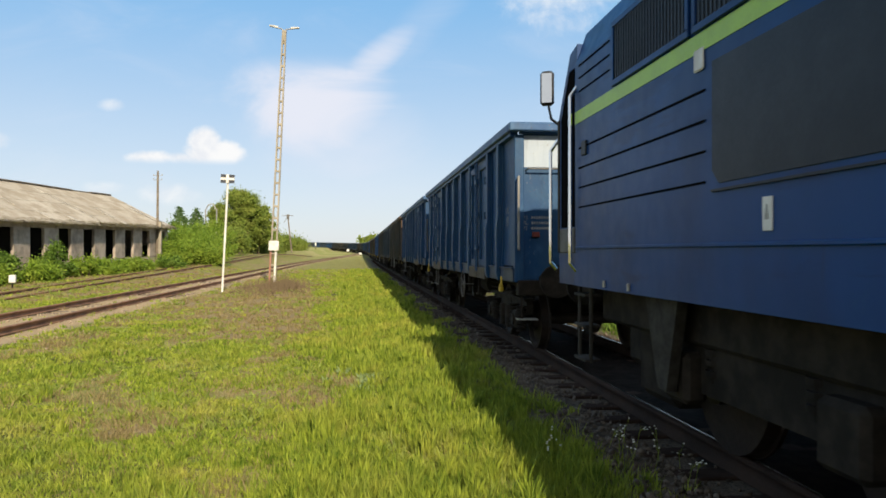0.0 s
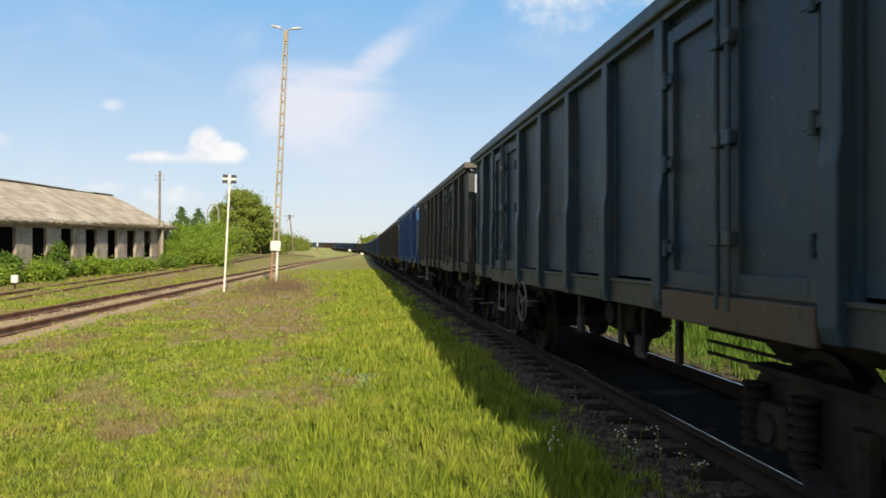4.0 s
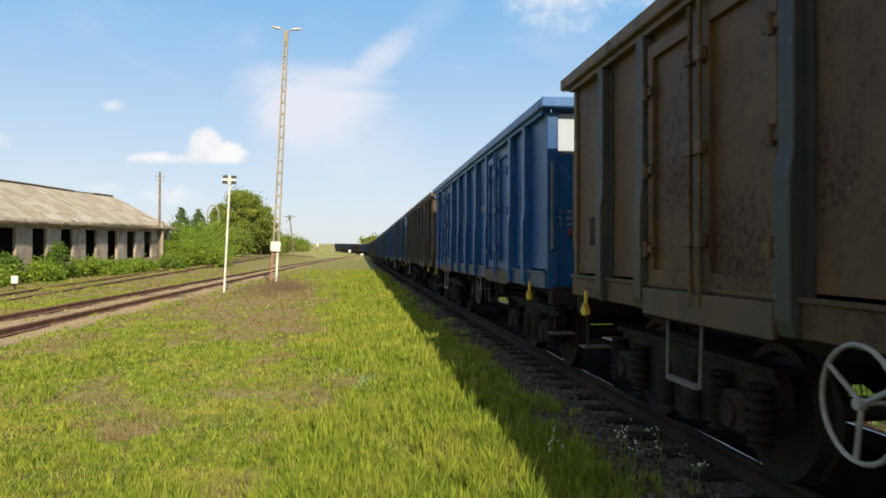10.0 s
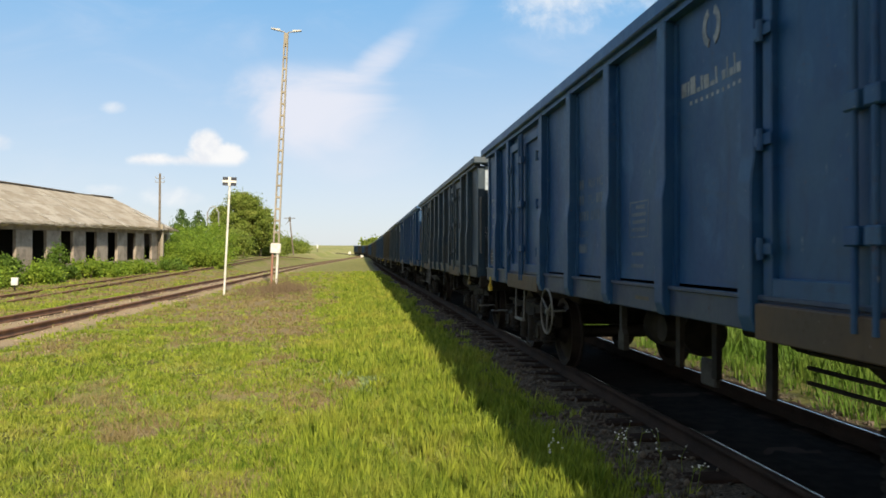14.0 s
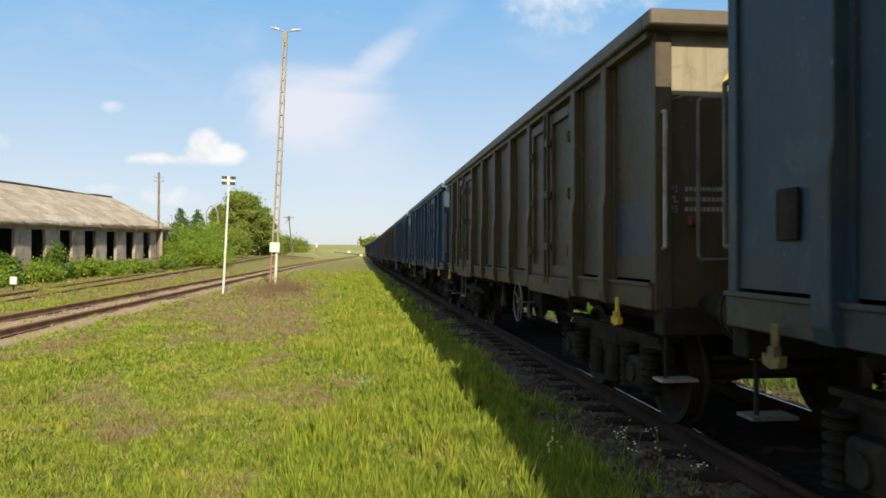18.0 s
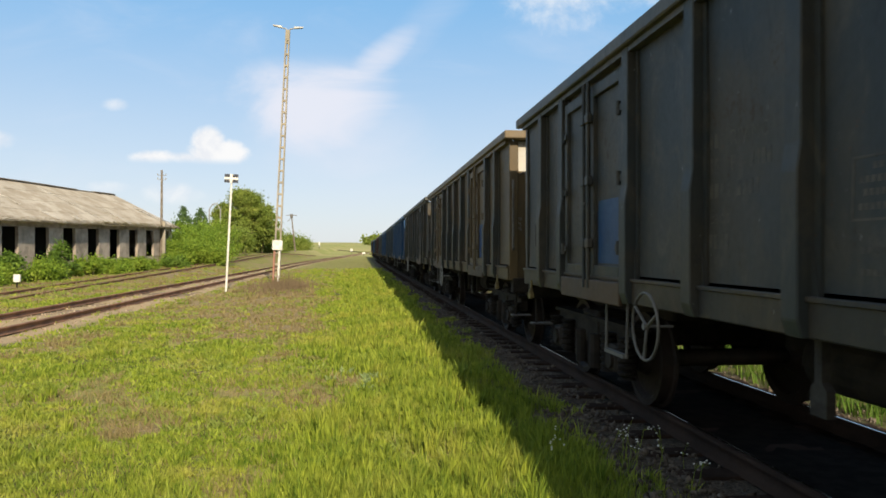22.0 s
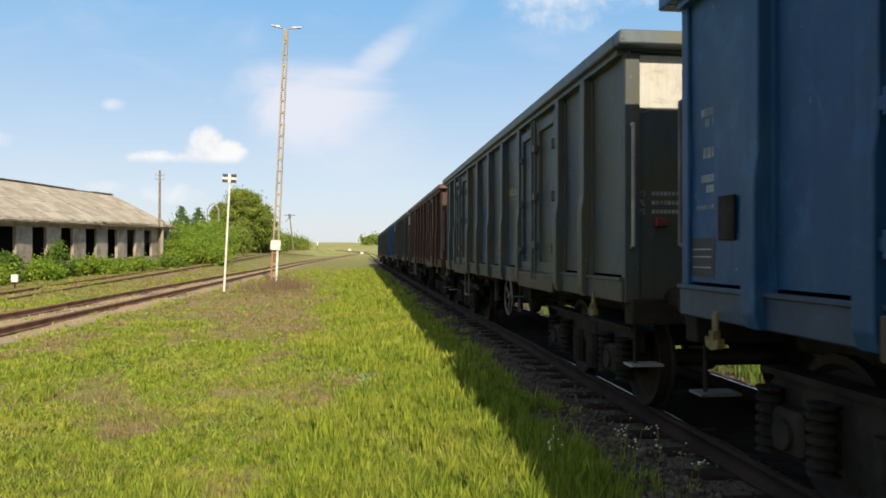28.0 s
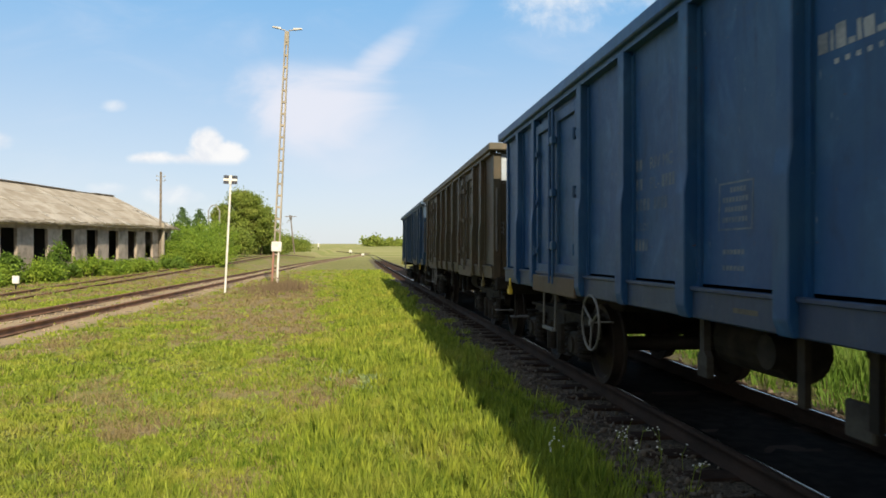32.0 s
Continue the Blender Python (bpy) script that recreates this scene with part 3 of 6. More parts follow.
# ---- the train ----
# Rear end of wagon number k at time t lies at gap(t) + PITCH * (k - t) along the line.
PITCH = 14.04
HALF = 6.618


def gap(t):
    return 9.555 + 1.1697 * t + 0.0055 * t * t + 3.0e-5 * t ** 3


RIBS = (-5.42, -4.46, -2.44, -1.22, 0.0, 1.22, 2.44, 4.46, 5.42)
CLOSE_RIBS = tuple(-6.46 + 1.0767 * i for i in range(1, 12))
DOORS = ((-4.34, -2.56), (2.56, 4.34))


def rib_mesh_bm():
    """Pressed upright of a wagon side, wider and deeper below its middle; x grows outwards from the wall."""
    bm = B()
    prism(bm, ((0.0, 3.17), (0.085, 3.17), (0.088, 2.02), (0.110, 1.88), (0.110, 1.12), (0.08, 1.03), (0.0, 1.03)), -0.075, 0.075, "y")
    bmesh.ops.bevel(bm, geom=bm.edges[:], offset=0.008, segments=1, affect="EDGES")
    box(bm, -0.03, 0.016, -0.125, 0.125, 1.26, 3.12)
    prism(bm, ((-0.13, 1.235), (0.13, 1.235), (0.075, 1.50), (-0.075, 1.50)), 0.0, 0.03, "x")
    return bm


def sheet_x(y, z, ribs, s=-1):
    """How far out the sheet of a side stands at a place."""
    rows = (-6.46, *ribs, 6.46)
    k = min(max(1, sum(1 for r in rows if r <= y)), len(rows) - 1)
    q = min(1.0, max(0.0, (y - rows[k - 1]) / (rows[k] - rows[k - 1])))
    b = math.sin(math.pi * q) * math.sin(math.pi * min(1.0, max(0.0, (z - 1.2) / 1.98)))
    return 1.322 - max(0.0, b * (0.026 + 0.022 * noise.noise((y * 0.9, z * 0.9, 3.3 * s))))


def flush(bm, s, y0, y1, z0, z1, proud=0.002, step=0.3):
    """A coat of paint that lies on the sheet of a side."""
    n = max(1, math.ceil((y1 - y0) / step))
    m = max(1, math.ceil((z1 - z0) / step))
    rows = [[[bm.verts.new((s * (sheet_x(y0 + (y1 - y0) * i / n, z0 + (z1 - z0) * j / m, RIBS, s) + d), y0 + (y1 - y0) * i / n, z0 + (z1 - z0) * j / m))
              for j in range(m + 1)] for i in range(n + 1)] for d in (proud, -0.01)]
    for g in rows:
        for i in range(n):
            for j in range(m):
                bm.faces.new((g[i][j], g[i + 1][j], g[i + 1][j + 1], g[i][j + 1]))
    a, b = rows
    for i in range(n):
        for j in (0, m):
            bm.faces.new((a[i][j], b[i][j], b[i + 1][j], a[i + 1][j]))
    for i in (0, n):
        for j in range(m):
            bm.faces.new((a[i][j], a[i][j + 1], b[i][j + 1], b[i][j]))


def side_sheet(s, ribs):
    """The sheet of one side, pressed in a little between the uprights and dented here and there."""
    bm = B()
    ys, zs = np.linspace(-6.42, 6.42, 105), np.linspace(1.264, 3.18, 13)
    grids = []
    for inner in (0, 1):
        g = []
        for y in ys:
            for z in zs:
                g.append(bm.verts.new((s * (sheet_x(y, z, ribs, s) - 0.035 * inner), y, z)))
        grids.append(g)
    n, m = len(ys), len(zs)
    for g in grids:
        for i in range(n - 1):
            for j in range(m - 1):
                bm.faces.new((g[i * m + j], g[(i + 1) * m + j], g[(i + 1) * m + j + 1], g[i * m + j + 1]))
    a, b = grids
    for i in range(n - 1):
        for j in (0, m - 1):
            bm.faces.new((a[i * m + j], b[i * m + j], b[(i + 1) * m + j], a[(i + 1) * m + j]))
    for i in (0, n - 1):
        for j in range(m - 1):
            bm.faces.new((a[i * m + j], a[i * m + j + 1], b[i * m + j + 1], b[i * m + j]))
    bmesh.ops.recalc_face_normals(bm, faces=bm.faces[:])
    for f in bm.faces:
        f.smooth = True
    for e in bm.edges:
        if e.calc_face_angle(0) > 0.6:
            e.smooth = False
    return bm


def door_leaf(parent, side, y0, y1, paint, hinge_at_low):
    """One leaf: a raised frame round a recessed sheet, hinges on one edge, a bolt on the other."""
    s = side
    bm = B()
    x0, x1 = s * 1.323, s * 1.385
    box(bm, x0, s * 1.345, y0 + 0.05, y1 - 0.05, 1.30, 3.01)
    for a, b, c, d in ((y0, y0 + 0.09, 1.24, 3.06), (y1 - 0.09, y1, 1.24, 3.06), (y0 + 0.09, y1 - 0.09, 1.24, 1.34), (y0 + 0.09, y1 - 0.09, 2.95, 3.06)):
        box(bm, x0, x1, a, b, c, d, 0.006)
    leaf = part("door_leaf", bm, paint, parent)
    yh = y0 + 0.02 if hinge_at_low else y1 - 0.02
    for z in (1.5, 2.1, 2.7):
        bm = B()
        rod(bm, (s * 1.41, yh, z - 0.06), (s * 1.41, yh, z + 0.06), 0.022)
        box(bm, s * 1.395, s * 1.408, yh - 0.10, yh + 0.10, z - 0.03, z + 0.03)
        part("hinge", bm, paint, leaf)
    yb = y1 - 0.05 if hinge_at_low else y0 + 0.05
    bm = B()
    rod(bm, (s * 1.425, yb, 1.12), (s * 1.425, yb, 3.10), 0.018)
    for z in (1.55, 2.15, 2.75):
        box(bm, s * 1.395, s * 1.45, yb - 0.05, yb + 0.05, z - 0.045, z + 0.045, 0.008)
    part("bolt_bar", bm, paint, leaf)
    return leaf


def bogie(parent, y, paint):
    """A two-axle bogie with cast side frames, coil springs and axle boxes."""
    b = new("bogie")
    b.parent, b.location = parent, (0, y, RAIL_Z)
    for s in (-1, 1):
        bm = B()
        top = [(-1.36, 0.70), (-1.28, 0.78), (-0.60, 0.80), (-0.34, 0.76), (0.34, 0.76), (0.60, 0.80), (1.28, 0.78), (1.36, 0.70), (1.36, 0.56), (1.22, 0.52)]
        belly = [(0.78 * math.cos(a), 0.52 - 0.30 * math.sin(a)) for a in np.linspace(0.0, math.pi, 11)]
        prism(bm, top + belly + [(-1.22, 0.52), (-1.36, 0.56)], s * 0.93, s * 1.03, "x")
        prism(bm, [(-1.38, 0.76), (1.38, 0.76), (1.38, 0.80), (-1.38, 0.80)], s * 0.90, s * 1.08, "x")
        part("side_frame", bm, STEEL, b)
        for ya in (-1.0, 1.0):
            bm = B()
            box(bm, s * 0.98, s * 1.16, ya - 0.15, ya + 0.15, 0.33, 0.60, 0.03)
            rod(bm, (s * 1.15, ya, 0.46), (s * 1.19, ya, 0.46), 0.09, None, 14)
            part("axle_box", bm, STEEL, b)
            for dy in (-0.26, 0.26):
                bm = B()
                prof = [(0.30, 0.09)]
                for k in range(5):
                    z = 0.33 + 0.066 * k
                    prof += [(z, 0.055), (z + 0.012, 0.088), (z + 0.042, 0.088), (z + 0.054, 0.055)]
                lathe(bm, prof + [(0.67, 0.09), (0.69, 0.09)], 12, "z", (s * 1.09, ya + dy, 0))
                part("spring", bm, SPRING, b)
        for k in (-0.5, 0.5):
            bm = B()
            rod(bm, (s * 1.06, k * 0.5, 0.26), (s * 1.06, k * 0.5, 0.62), 0.08)
            part("damper", bm, STEEL, b)
    part("bolster", box(B(), -1.05, 1.05, -0.28, 0.28, 0.48, 0.86, 0.03), STEEL, b)
    sets = []
    for ya in (-1.0, 1.0):
        half = [(1.0, 0.075), (0.90, 0.075), (0.90, 0.12), (0.83, 0.15), (0.80, 0.17), (0.775, 0.36), (0.82, 0.40), (0.82, 0.455), (0.715, 0.46), (0.70, 0.49),
                (0.672, 0.48), (0.672, 0.39), (0.72, 0.36), (0.735, 0.17), (0.66, 0.12), (0.66, 0.085)]
        bm = lathe(B(), [(-a, r) for a, r in half] + [(a, r) for a, r in half[::-1]], 30)
        ws = part("wheelset", bm, WHEEL, b)
        ws.location = (0, ya, 0.46)
        sets.append(ws)
    return b


def handwheel(parent, side, y, z, r):
    """A brake handwheel facing outwards, with three spokes."""
    bm = B()
    ring = [(side * 1.50 + 0.012 * math.cos(k * math.pi / 4), r + 0.012 * math.sin(k * math.pi / 4)) for k in range(8)]
    lathe(bm, ring, 26, "x", (0, y, z), True)
    for i in range(3):
        a = 2 * math.pi * i / 3 + 0.6
        rod(bm, (side * 1.485, y, z), (side * 1.50, y + r * math.cos(a), z + r * math.sin(a)), 0.012)
    lathe(bm, [(side * 1.28, 0.010), (side * 1.47, 0.010), (side * 1.475, 0.026), (side * 1.515, 0.026)], 12, "x", (0, y, z))
    return part("handwheel", bm, OFF_WHITE, parent, "pale grey brake handwheel")


def end_fittings(w, e):
    """Buffers, coupling, rails and steps of one end; e is +1 or -1 along the wagon."""
    for s in (-1, 1):
        bm = B()
        rod(bm, (s * 0.875, e * 6.40, 1.06), (s * 0.875, e * 6.80, 1.06), 0.11, 0.095, 16)
        rod(bm, (s * 0.875, e * 6.72, 1.06), (s * 0.875, e * 6.965, 1.06), 0.07, None, 14)
        bmesh.ops.create_cone(bm, cap_ends=True, segments=24, radius1=0.23, radius2=0.23, depth=0.045, matrix=Matrix.Translation((s * 0.875, e * 6.985, 1.06)) @ pose(0, 0, 0, 90, 0, 0))
        part("buffer", bm, STEEL, w)
        bm = B()
        tube(bm, [Vector((s * 1.28, e * 6.44, 2.56)), Vector((s * 1.31, e * 6.56, 2.54)), Vector((s * 1.31, e * 6.56, 1.52)), Vector((s * 1.28, e * 6.44, 1.50))], 0.017)
        part("corner_handrail", bm, OFF_WHITE, w, "greyish white handrail")
        bm = B()
        tube(bm, [Vector((s * 1.17, e * 6.42, 2.66)), Vector((s * 1.15, e * 6.52, 2.67)), Vector((s * 0.47, e * 6.52, 2.67)), Vector((s * 0.45, e * 6.42, 2.66))], 0.012)
        part("end_handrail", bm, LEVER, w)
        bm = B()
        rod(bm, (s * 1.22, e * 6.36, 1.02), (s * 1.22, e * 6.36, 0.50), 0.016)
        part("step_hanger", bm, STEEL, w)
        bm = B()
        box(bm, s * 1.0, s * 1.29, e * 6.27, e * 6.46, 0.48, 0.50)
        part("shunter_step", bm, GALV, w, "galvanised step under the corner")
        bm = B()
        box(bm, s * 1.405, s * 1.43, e * 5.82 - 0.03, e * 5.82 + 0.03, 0.94, 1.10, 0.008)
        prism(bm, [(e * 5.82 - 0.085, 0.94), (e * 5.82 - 0.075, 0.88), (e * 5.82, 0.86), (e * 5.82 + 0.075, 0.88), (e * 5.82 + 0.085, 0.94), (e * 5.82 + 0.03, 0.92), (e * 5.82 + 0.03, 0.98), (e * 5.82 - 0.03, 0.98), (e * 5.82 - 0.03, 0.92)], s * 1.40, s * 1.445, "x")
        part("lifting_eye", bm, YELLOW, w, "yellow lifting lug")
        part("lamp_bracket", box(B(), s * 0.98, s * 1.08, e * 6.42, e * 6.48, 1.68, 1.76, 0.01), RED, w, "small red lamp bracket")
    bm = B()
    rod(bm, (0, e * 6.3, 1.04), (0, e * 6.72, 1.04), 0.045)
    for k in range(3):
        rod(bm, (-0.05, e * (6.62 + 0.07 * k), 1.02 - 0.11 * k), (0.05, e * (6.62 + 0.07 * k), 1.02 - 0.11 * k), 0.03)
    part("coupling_hook", bm, STEEL, w)
    bm = B()
    tube(bm, [Vector((0.45, e * 6.42, 1.0)), Vector((0.45, e * 6.62, 0.86)), Vector((0.47, e * 6.80, 0.62)), Vector((0.5, e * 6.95, 0.66))], 0.022)
    part("brake_hose", bm, BLACK, w)


def lettering(w, side, rows, y, z, mat, name="side_marking"):
    """Illegible lines of paint: bars of the size of the words."""
    bm = B()
    rng = random.Random(7)
    for dz, length, h in rows:
        a = y
        while a < y + length:
            k = rng.uniform(0.25, 0.65) * h
            flush(bm, side, a, min(a + k, y + length), z - dz - h, z - dz)
            a += k + 0.3 * h * rng.choice((0.8, 0.8, 0.8, 3.0))
    bmesh.ops.recalc_face_normals(bm, faces=bm.faces[:])
    return tagged(part(name, bm, mat, w, "faded painted lettering bars"), kind="stuff")


def glyphs(text, size):
    """Vertices and faces of words in the built-in font."""
    curve = bpy.data.curves.new("word", "FONT")
    curve.body, curve.size = text, size
    ob = bpy.data.objects.new("word", curve)
    me = bpy.data.meshes.new_from_object(ob)
    verts = [(p.co.x, p.co.y) for p in me.vertices]
    faces = [tuple(p.vertices) for p in me.polygons]
    bpy.data.objects.remove(ob)
    bpy.data.curves.remove(curve)
    bpy.data.meshes.remove(me)
    return verts, faces


def stencil(bm, s, text, y, z, size):
    """Words painted on the sheet of a side, beginning at y on the left-hand end of the reader."""
    verts, faces = glyphs(text, size)
    out = []
    for a, b in verts:
        yy, zz = y + s * a, z + b
        out.append(bm.verts.new((s * (sheet_x(yy, zz, RIBS, s) + 0.0025), yy, zz)))
    for f in faces:
        if len(set(f)) > 2:
            bm.faces.new([out[i] for i in f])


def bars(bm, s, count, y, z, h=0.095, wd=0.045, step=0.066):
    """Plain bars in place of figures."""
    for i in range(count):
        a = y + s * (i * step)
        flush(bm, s, min(a, a + s * wd), max(a, a + s * wd), z, z + h)


def side_inscription(w, s):
    """Five lines of white stencilling in the bay behind the far doors."""
    bm = B()
    y = -s * 1.10
    bars(bm, s, 2, y, 2.14)
    stencil(bm, s, "RIV MC", y + s * 0.24, 2.14, 0.135)
    bars(bm, s, 2, y, 1.98)
    stencil(bm, s, "PL-", y + s * 0.24, 1.98, 0.135)
    bars(bm, s, 4, y + s * 0.46, 1.98)
    bars(bm, s, 4, y, 1.815)
    bars(bm, s, 4, y + s * 0.32, 1.815)
    stencil(bm, s, "Eaos", y, 1.65, 0.135)
    bars(bm, s, 4, y, 1.485)
    bmesh.ops.recalc_face_normals(bm, faces=bm.faces[:])
    tagged(part("side_marking", bm, LETTER, w, "faded white stencilled lettering"), kind="stuff")


def test_notice(w, s):
    """A thin white frame with rows of small figures, and two short lines below it."""
    bm = B()
    a, b = (-0.74, -0.32) if s < 0 else (0.32, 0.74)
    for y0, y1, z0, z1 in ((a, b, 1.90, 1.912), (a, b, 1.61, 1.622), (a, a + 0.012, 1.622, 1.90), (b - 0.012, b, 1.622, 1.90)):
        flush(bm, s, y0, y1, z0, z1)
    for z, n, off in ((1.845, 5, 0.14), (1.785, 8, 0.05), (1.725, 7, 0.08), (1.66, 8, 0.05)):
        bars(bm, s, n, (b - off) if s < 0 else (a + off), z, 0.032, 0.026, 0.040)
    for z in (1.46, 1.36):
        bars(bm, s, 6, (b - 0.07) if s < 0 else (a + 0.07), z, 0.03, 0.034, 0.045)
    bmesh.ops.recalc_face_normals(bm, faces=bm.faces[:])
    tagged(part("test_notice", bm, LETTER, w, "thin white frame with rows of small bars"), kind="stuff")


def ring_mark(w, mat, high=0.0):
    """White letters over a small ring in the end bay."""
    for s in (-1, 1):
        bm = B()
        y = s * 5.60
        stencil(bm, s, "UIC", y, 2.06 + high, 0.14)
        for i in range(14):
            a, b = 2 * math.pi * i / 14, 2 * math.pi * (i + 1) / 14
            q = []
            for r, ang in ((0.055, a), (0.075, a), (0.075, b), (0.055, b)):
                yy, zz = y + s * 0.12 + r * math.cos(ang), 1.94 + high + r * math.sin(ang)
                q.append(bm.verts.new((s * (sheet_x(yy, zz, RIBS, s) + 0.0025), yy, zz)))
            bm.faces.new(q)
        bars(bm, s, 1, y + s * 0.105, 1.91 + high, 0.06, 0.03)
        bmesh.ops.recalc_face_normals(bm, faces=bm.faces[:])
        tagged(part("ring_mark", bm, mat, w, "faded white letters over a ring"), kind="stuff")


def end_loop(w, mat):
    """A tall bracket-shaped handrail on the front end wall."""
    bm = B()
    tube(bm, [Vector((-0.52, -6.42, 2.66)), Vector((-0.55, -6.52, 2.66)), Vector((-1.0, -6.52, 2.66)), Vector((-1.03, -6.52, 2.63)), Vector((-1.03, -6.52, 1.45)), Vector((-1.0, -6.52, 1.42)),
              Vector((-0.80, -6.52, 1.42)), Vector((-0.78, -6.42, 1.42))], 0.016)
    part("end_loop", bm, mat, w, "pale bracket-shaped handrail on the end wall")


def build_wagon(name, label, paint, doors=True):
    """A four-axle open wagon, its middle at the origin, on rails at z = 0."""
    w = thing(name, label, "freight wagon", group="wagons of the freight train")
    for s in (-1, 1):
        part("side_wall", side_sheet(s, RIBS if doors else CLOSE_RIBS), paint, w)
        bm = B()
        box(bm, s * 1.28, s * 1.45, -HALF + 0.165, HALF - 0.165, 3.18, 3.30, 0.012)
        box(bm, s * 1.29, s * 1.40, -HALF + 0.2, HALF - 0.2, 3.13, 3.18)
        part("top_rail", bm, paint, w)
        bm = B()
        box(bm, s * 1.24, s * 1.37, -6.44, 6.44, 1.03, 1.235, 0.01)
        box(bm, s * 1.345, s * 1.39, -6.44, 6.44, 1.215, 1.245, 0.005)
        part("side_sill", bm, paint, w)
        rib = None
        for y in RIBS if doors else CLOSE_RIBS:
            if rib is None:
                rib = part("rib", rib_mesh_bm(), paint, w)
                rib.matrix_basis = Matrix.Translation((s * 1.322, y, 0)) @ pose(0, 0, 0, 0, 0, 0 if s > 0 else 180)
                first = rib
            else:
                again(first, w, Matrix.Translation((s * 1.322, y, 0)) @ pose(0, 0, 0, 0, 0, 0 if s > 0 else 180))
        if doors:
            for y0, y1 in DOORS:
                mid = (y0 + y1) / 2
                door_leaf(w, s, y0, mid - 0.02, paint, True)
                door_leaf(w, s, mid + 0.02, y1, paint, False)
                part("door_sill", box(B(), s * 1.385, s * 1.425, y0 - 0.02, y1 + 0.02, 1.00, 1.20, 0.008), RUSTY_SILL, w, "rusty brown flap sill below the door")
        # step loops below the doors
        y = -s * 3.75
        bm = B()
        tube(bm, [Vector((s * 1.36, y - 0.27, 1.04)), Vector((s * 1.37, y - 0.26, 0.58)), Vector((s * 1.37, y + 0.26, 0.58)), Vector((s * 1.36, y + 0.27, 1.04))], 0.014)
        box(bm, s * 1.345, s * 1.395, y - 0.24, y + 0.24, 0.56, 0.59)
        part("step_loop", bm, LEVER, w, "grey step loop below the door")
        side_inscription(w, s)
        test_notice(w, s)
        lettering(w, s, ((0.0, 0.34, 0.016), (0.035, 0.30, 0.022), (0.075, 0.34, 0.022)), -5.10 if s < 0 else 4.76, 1.46, LETTER, "small_marking")
        part("sill_marking", box(B(), s * 1.365, s * 1.372, -0.9, -0.62, 1.11, 1.14), LETTER_DIM, w, "faded painted bar on the sill")
        part("document_box", box(B(), s * 1.31, s * 1.332, 5.76, 5.96, 1.54, 1.82, 0.006), STEEL, w, "dark document holder")
    for e in (-1, 1):
        part("end_wall", box(B(), -1.215, 1.215, e * 6.38, e * 6.42, 1.05, 3.18), paint, w)
        # Pale paint plus painted sunlight, ending at the neighbour's shadow line.
        part("end_band", box(B(), -1.20, 1.20, e * 6.42, e * 6.426, 2.70, 3.16), BAND, w, "pale weathered band with the sunlit strip painted into it")
        bm = B()
        box(bm, -1.45, 1.45, e * 6.455, e * HALF, 3.18, 3.30, 0.012)
        box(bm, -1.27, 1.27, e * 6.37, e * 6.47, 3.16, 3.24)
        part("end_rail", bm, BAND, w, "lighter top rail of the end wall")
        for s in (-1, 1):
            part("corner_post", box(B(), s * 1.21, s * 1.345, e * 6.36, e * 6.46, 1.03, 3.17, 0.008), paint, w)
        for x in (-0.45, 0.45):
            part("end_rib", prism(B(), [(e * 6.41, 1.10), (e * 6.47, 1.10), (e * 6.47, 1.85), (e * 6.41, 2.20)], x - 0.05, x + 0.05, "x"), paint, w)
        part("headstock", box(B(), -1.30, 1.30, e * 6.32, e * 6.50, 0.84, 1.06, 0.012), STEEL, w)
        bm = B()
        for row, text in enumerate(("P3", "PL", "P5")):
            z = 1.945 - 0.078 * row
            verts, faces = glyphs(text, 0.075)
            out = [bm.verts.new((-e * (-1.22 + a), e * 6.4235, z + b)) for a, b in verts]
            for f in faces:
                bm.faces.new([out[k] for k in f])
            for k in range(9):
                x0 = -1.09 + 0.036 * k
                box(bm, -e * x0, -e * (x0 + 0.026), e * 6.42, e * 6.4235, z + 0.008, z + 0.042)
        tagged(part("end_marking", bm, LETTER, w, "faded painted lettering bars"), kind="stuff")
        prism_bm = prism(B(), ((-0.80, 2.78), (-0.54, 2.78), (-0.67, 3.00)), e * 6.426, e * 6.430, "y")
        part("warning_triangle", prism_bm, YELLOW, w, "yellow warning triangle")
        end_fittings(w, e)
    part("wagon_floor", box(B(), -1.30, 1.30, -6.40, 6.40, 1.10, 1.20), STEEL, w)
    part("centre_sill", box(B(), -0.28, 0.28, -6.3, 6.3, 0.82, 1.10, 0.01), STEEL, w)
    load = B()
    bmesh.ops.create_grid(load, x_segments=8, y_segments=40, size=1.0, matrix=Matrix.Diagonal((1.28, 6.37, 1, 1)))
    for v in load.verts:
        v.co.z = 1.45 + 0.06 * noise.noise(v.co * 2)
    part("load_bed", load, COAL, w, "dark dusty wagon bed")
    for y in (-4.5, 4.5):
        part("underframe_beam", box(B(), -0.75, 0.75, y - 1.55, y + 1.55, 0.82, 1.09, 0.02), STEEL, w)
    bogie(w, -4.5, paint)
    bogie(w, 4.5, paint)
    # gear between the bogies
    bm = B()
    rod(bm, (0.35, -1.2, 0.78), (0.35, -0.2, 0.78), 0.19, None, 18)
    part("brake_cylinder", bm, STEEL, w)
    bm = B()
    rod(bm, (-0.35, 0.25, 0.72), (-0.35, 1.25, 0.72), 0.22, None, 18)
    part("air_tank", bm, STEEL, w)
    bm = B()
    box(bm, -0.30, 0.30, -2.3, -0.3, 0.76, 0.95, 0.03)
    prism(bm, [(-2.6, 0.90), (-2.4, 0.62), (-2.1, 0.58), (-1.8, 0.72), (-1.8, 0.90)], -0.22, 0.22, "x")
    part("brake_rigging", bm, STEEL, w)
    bm = B()
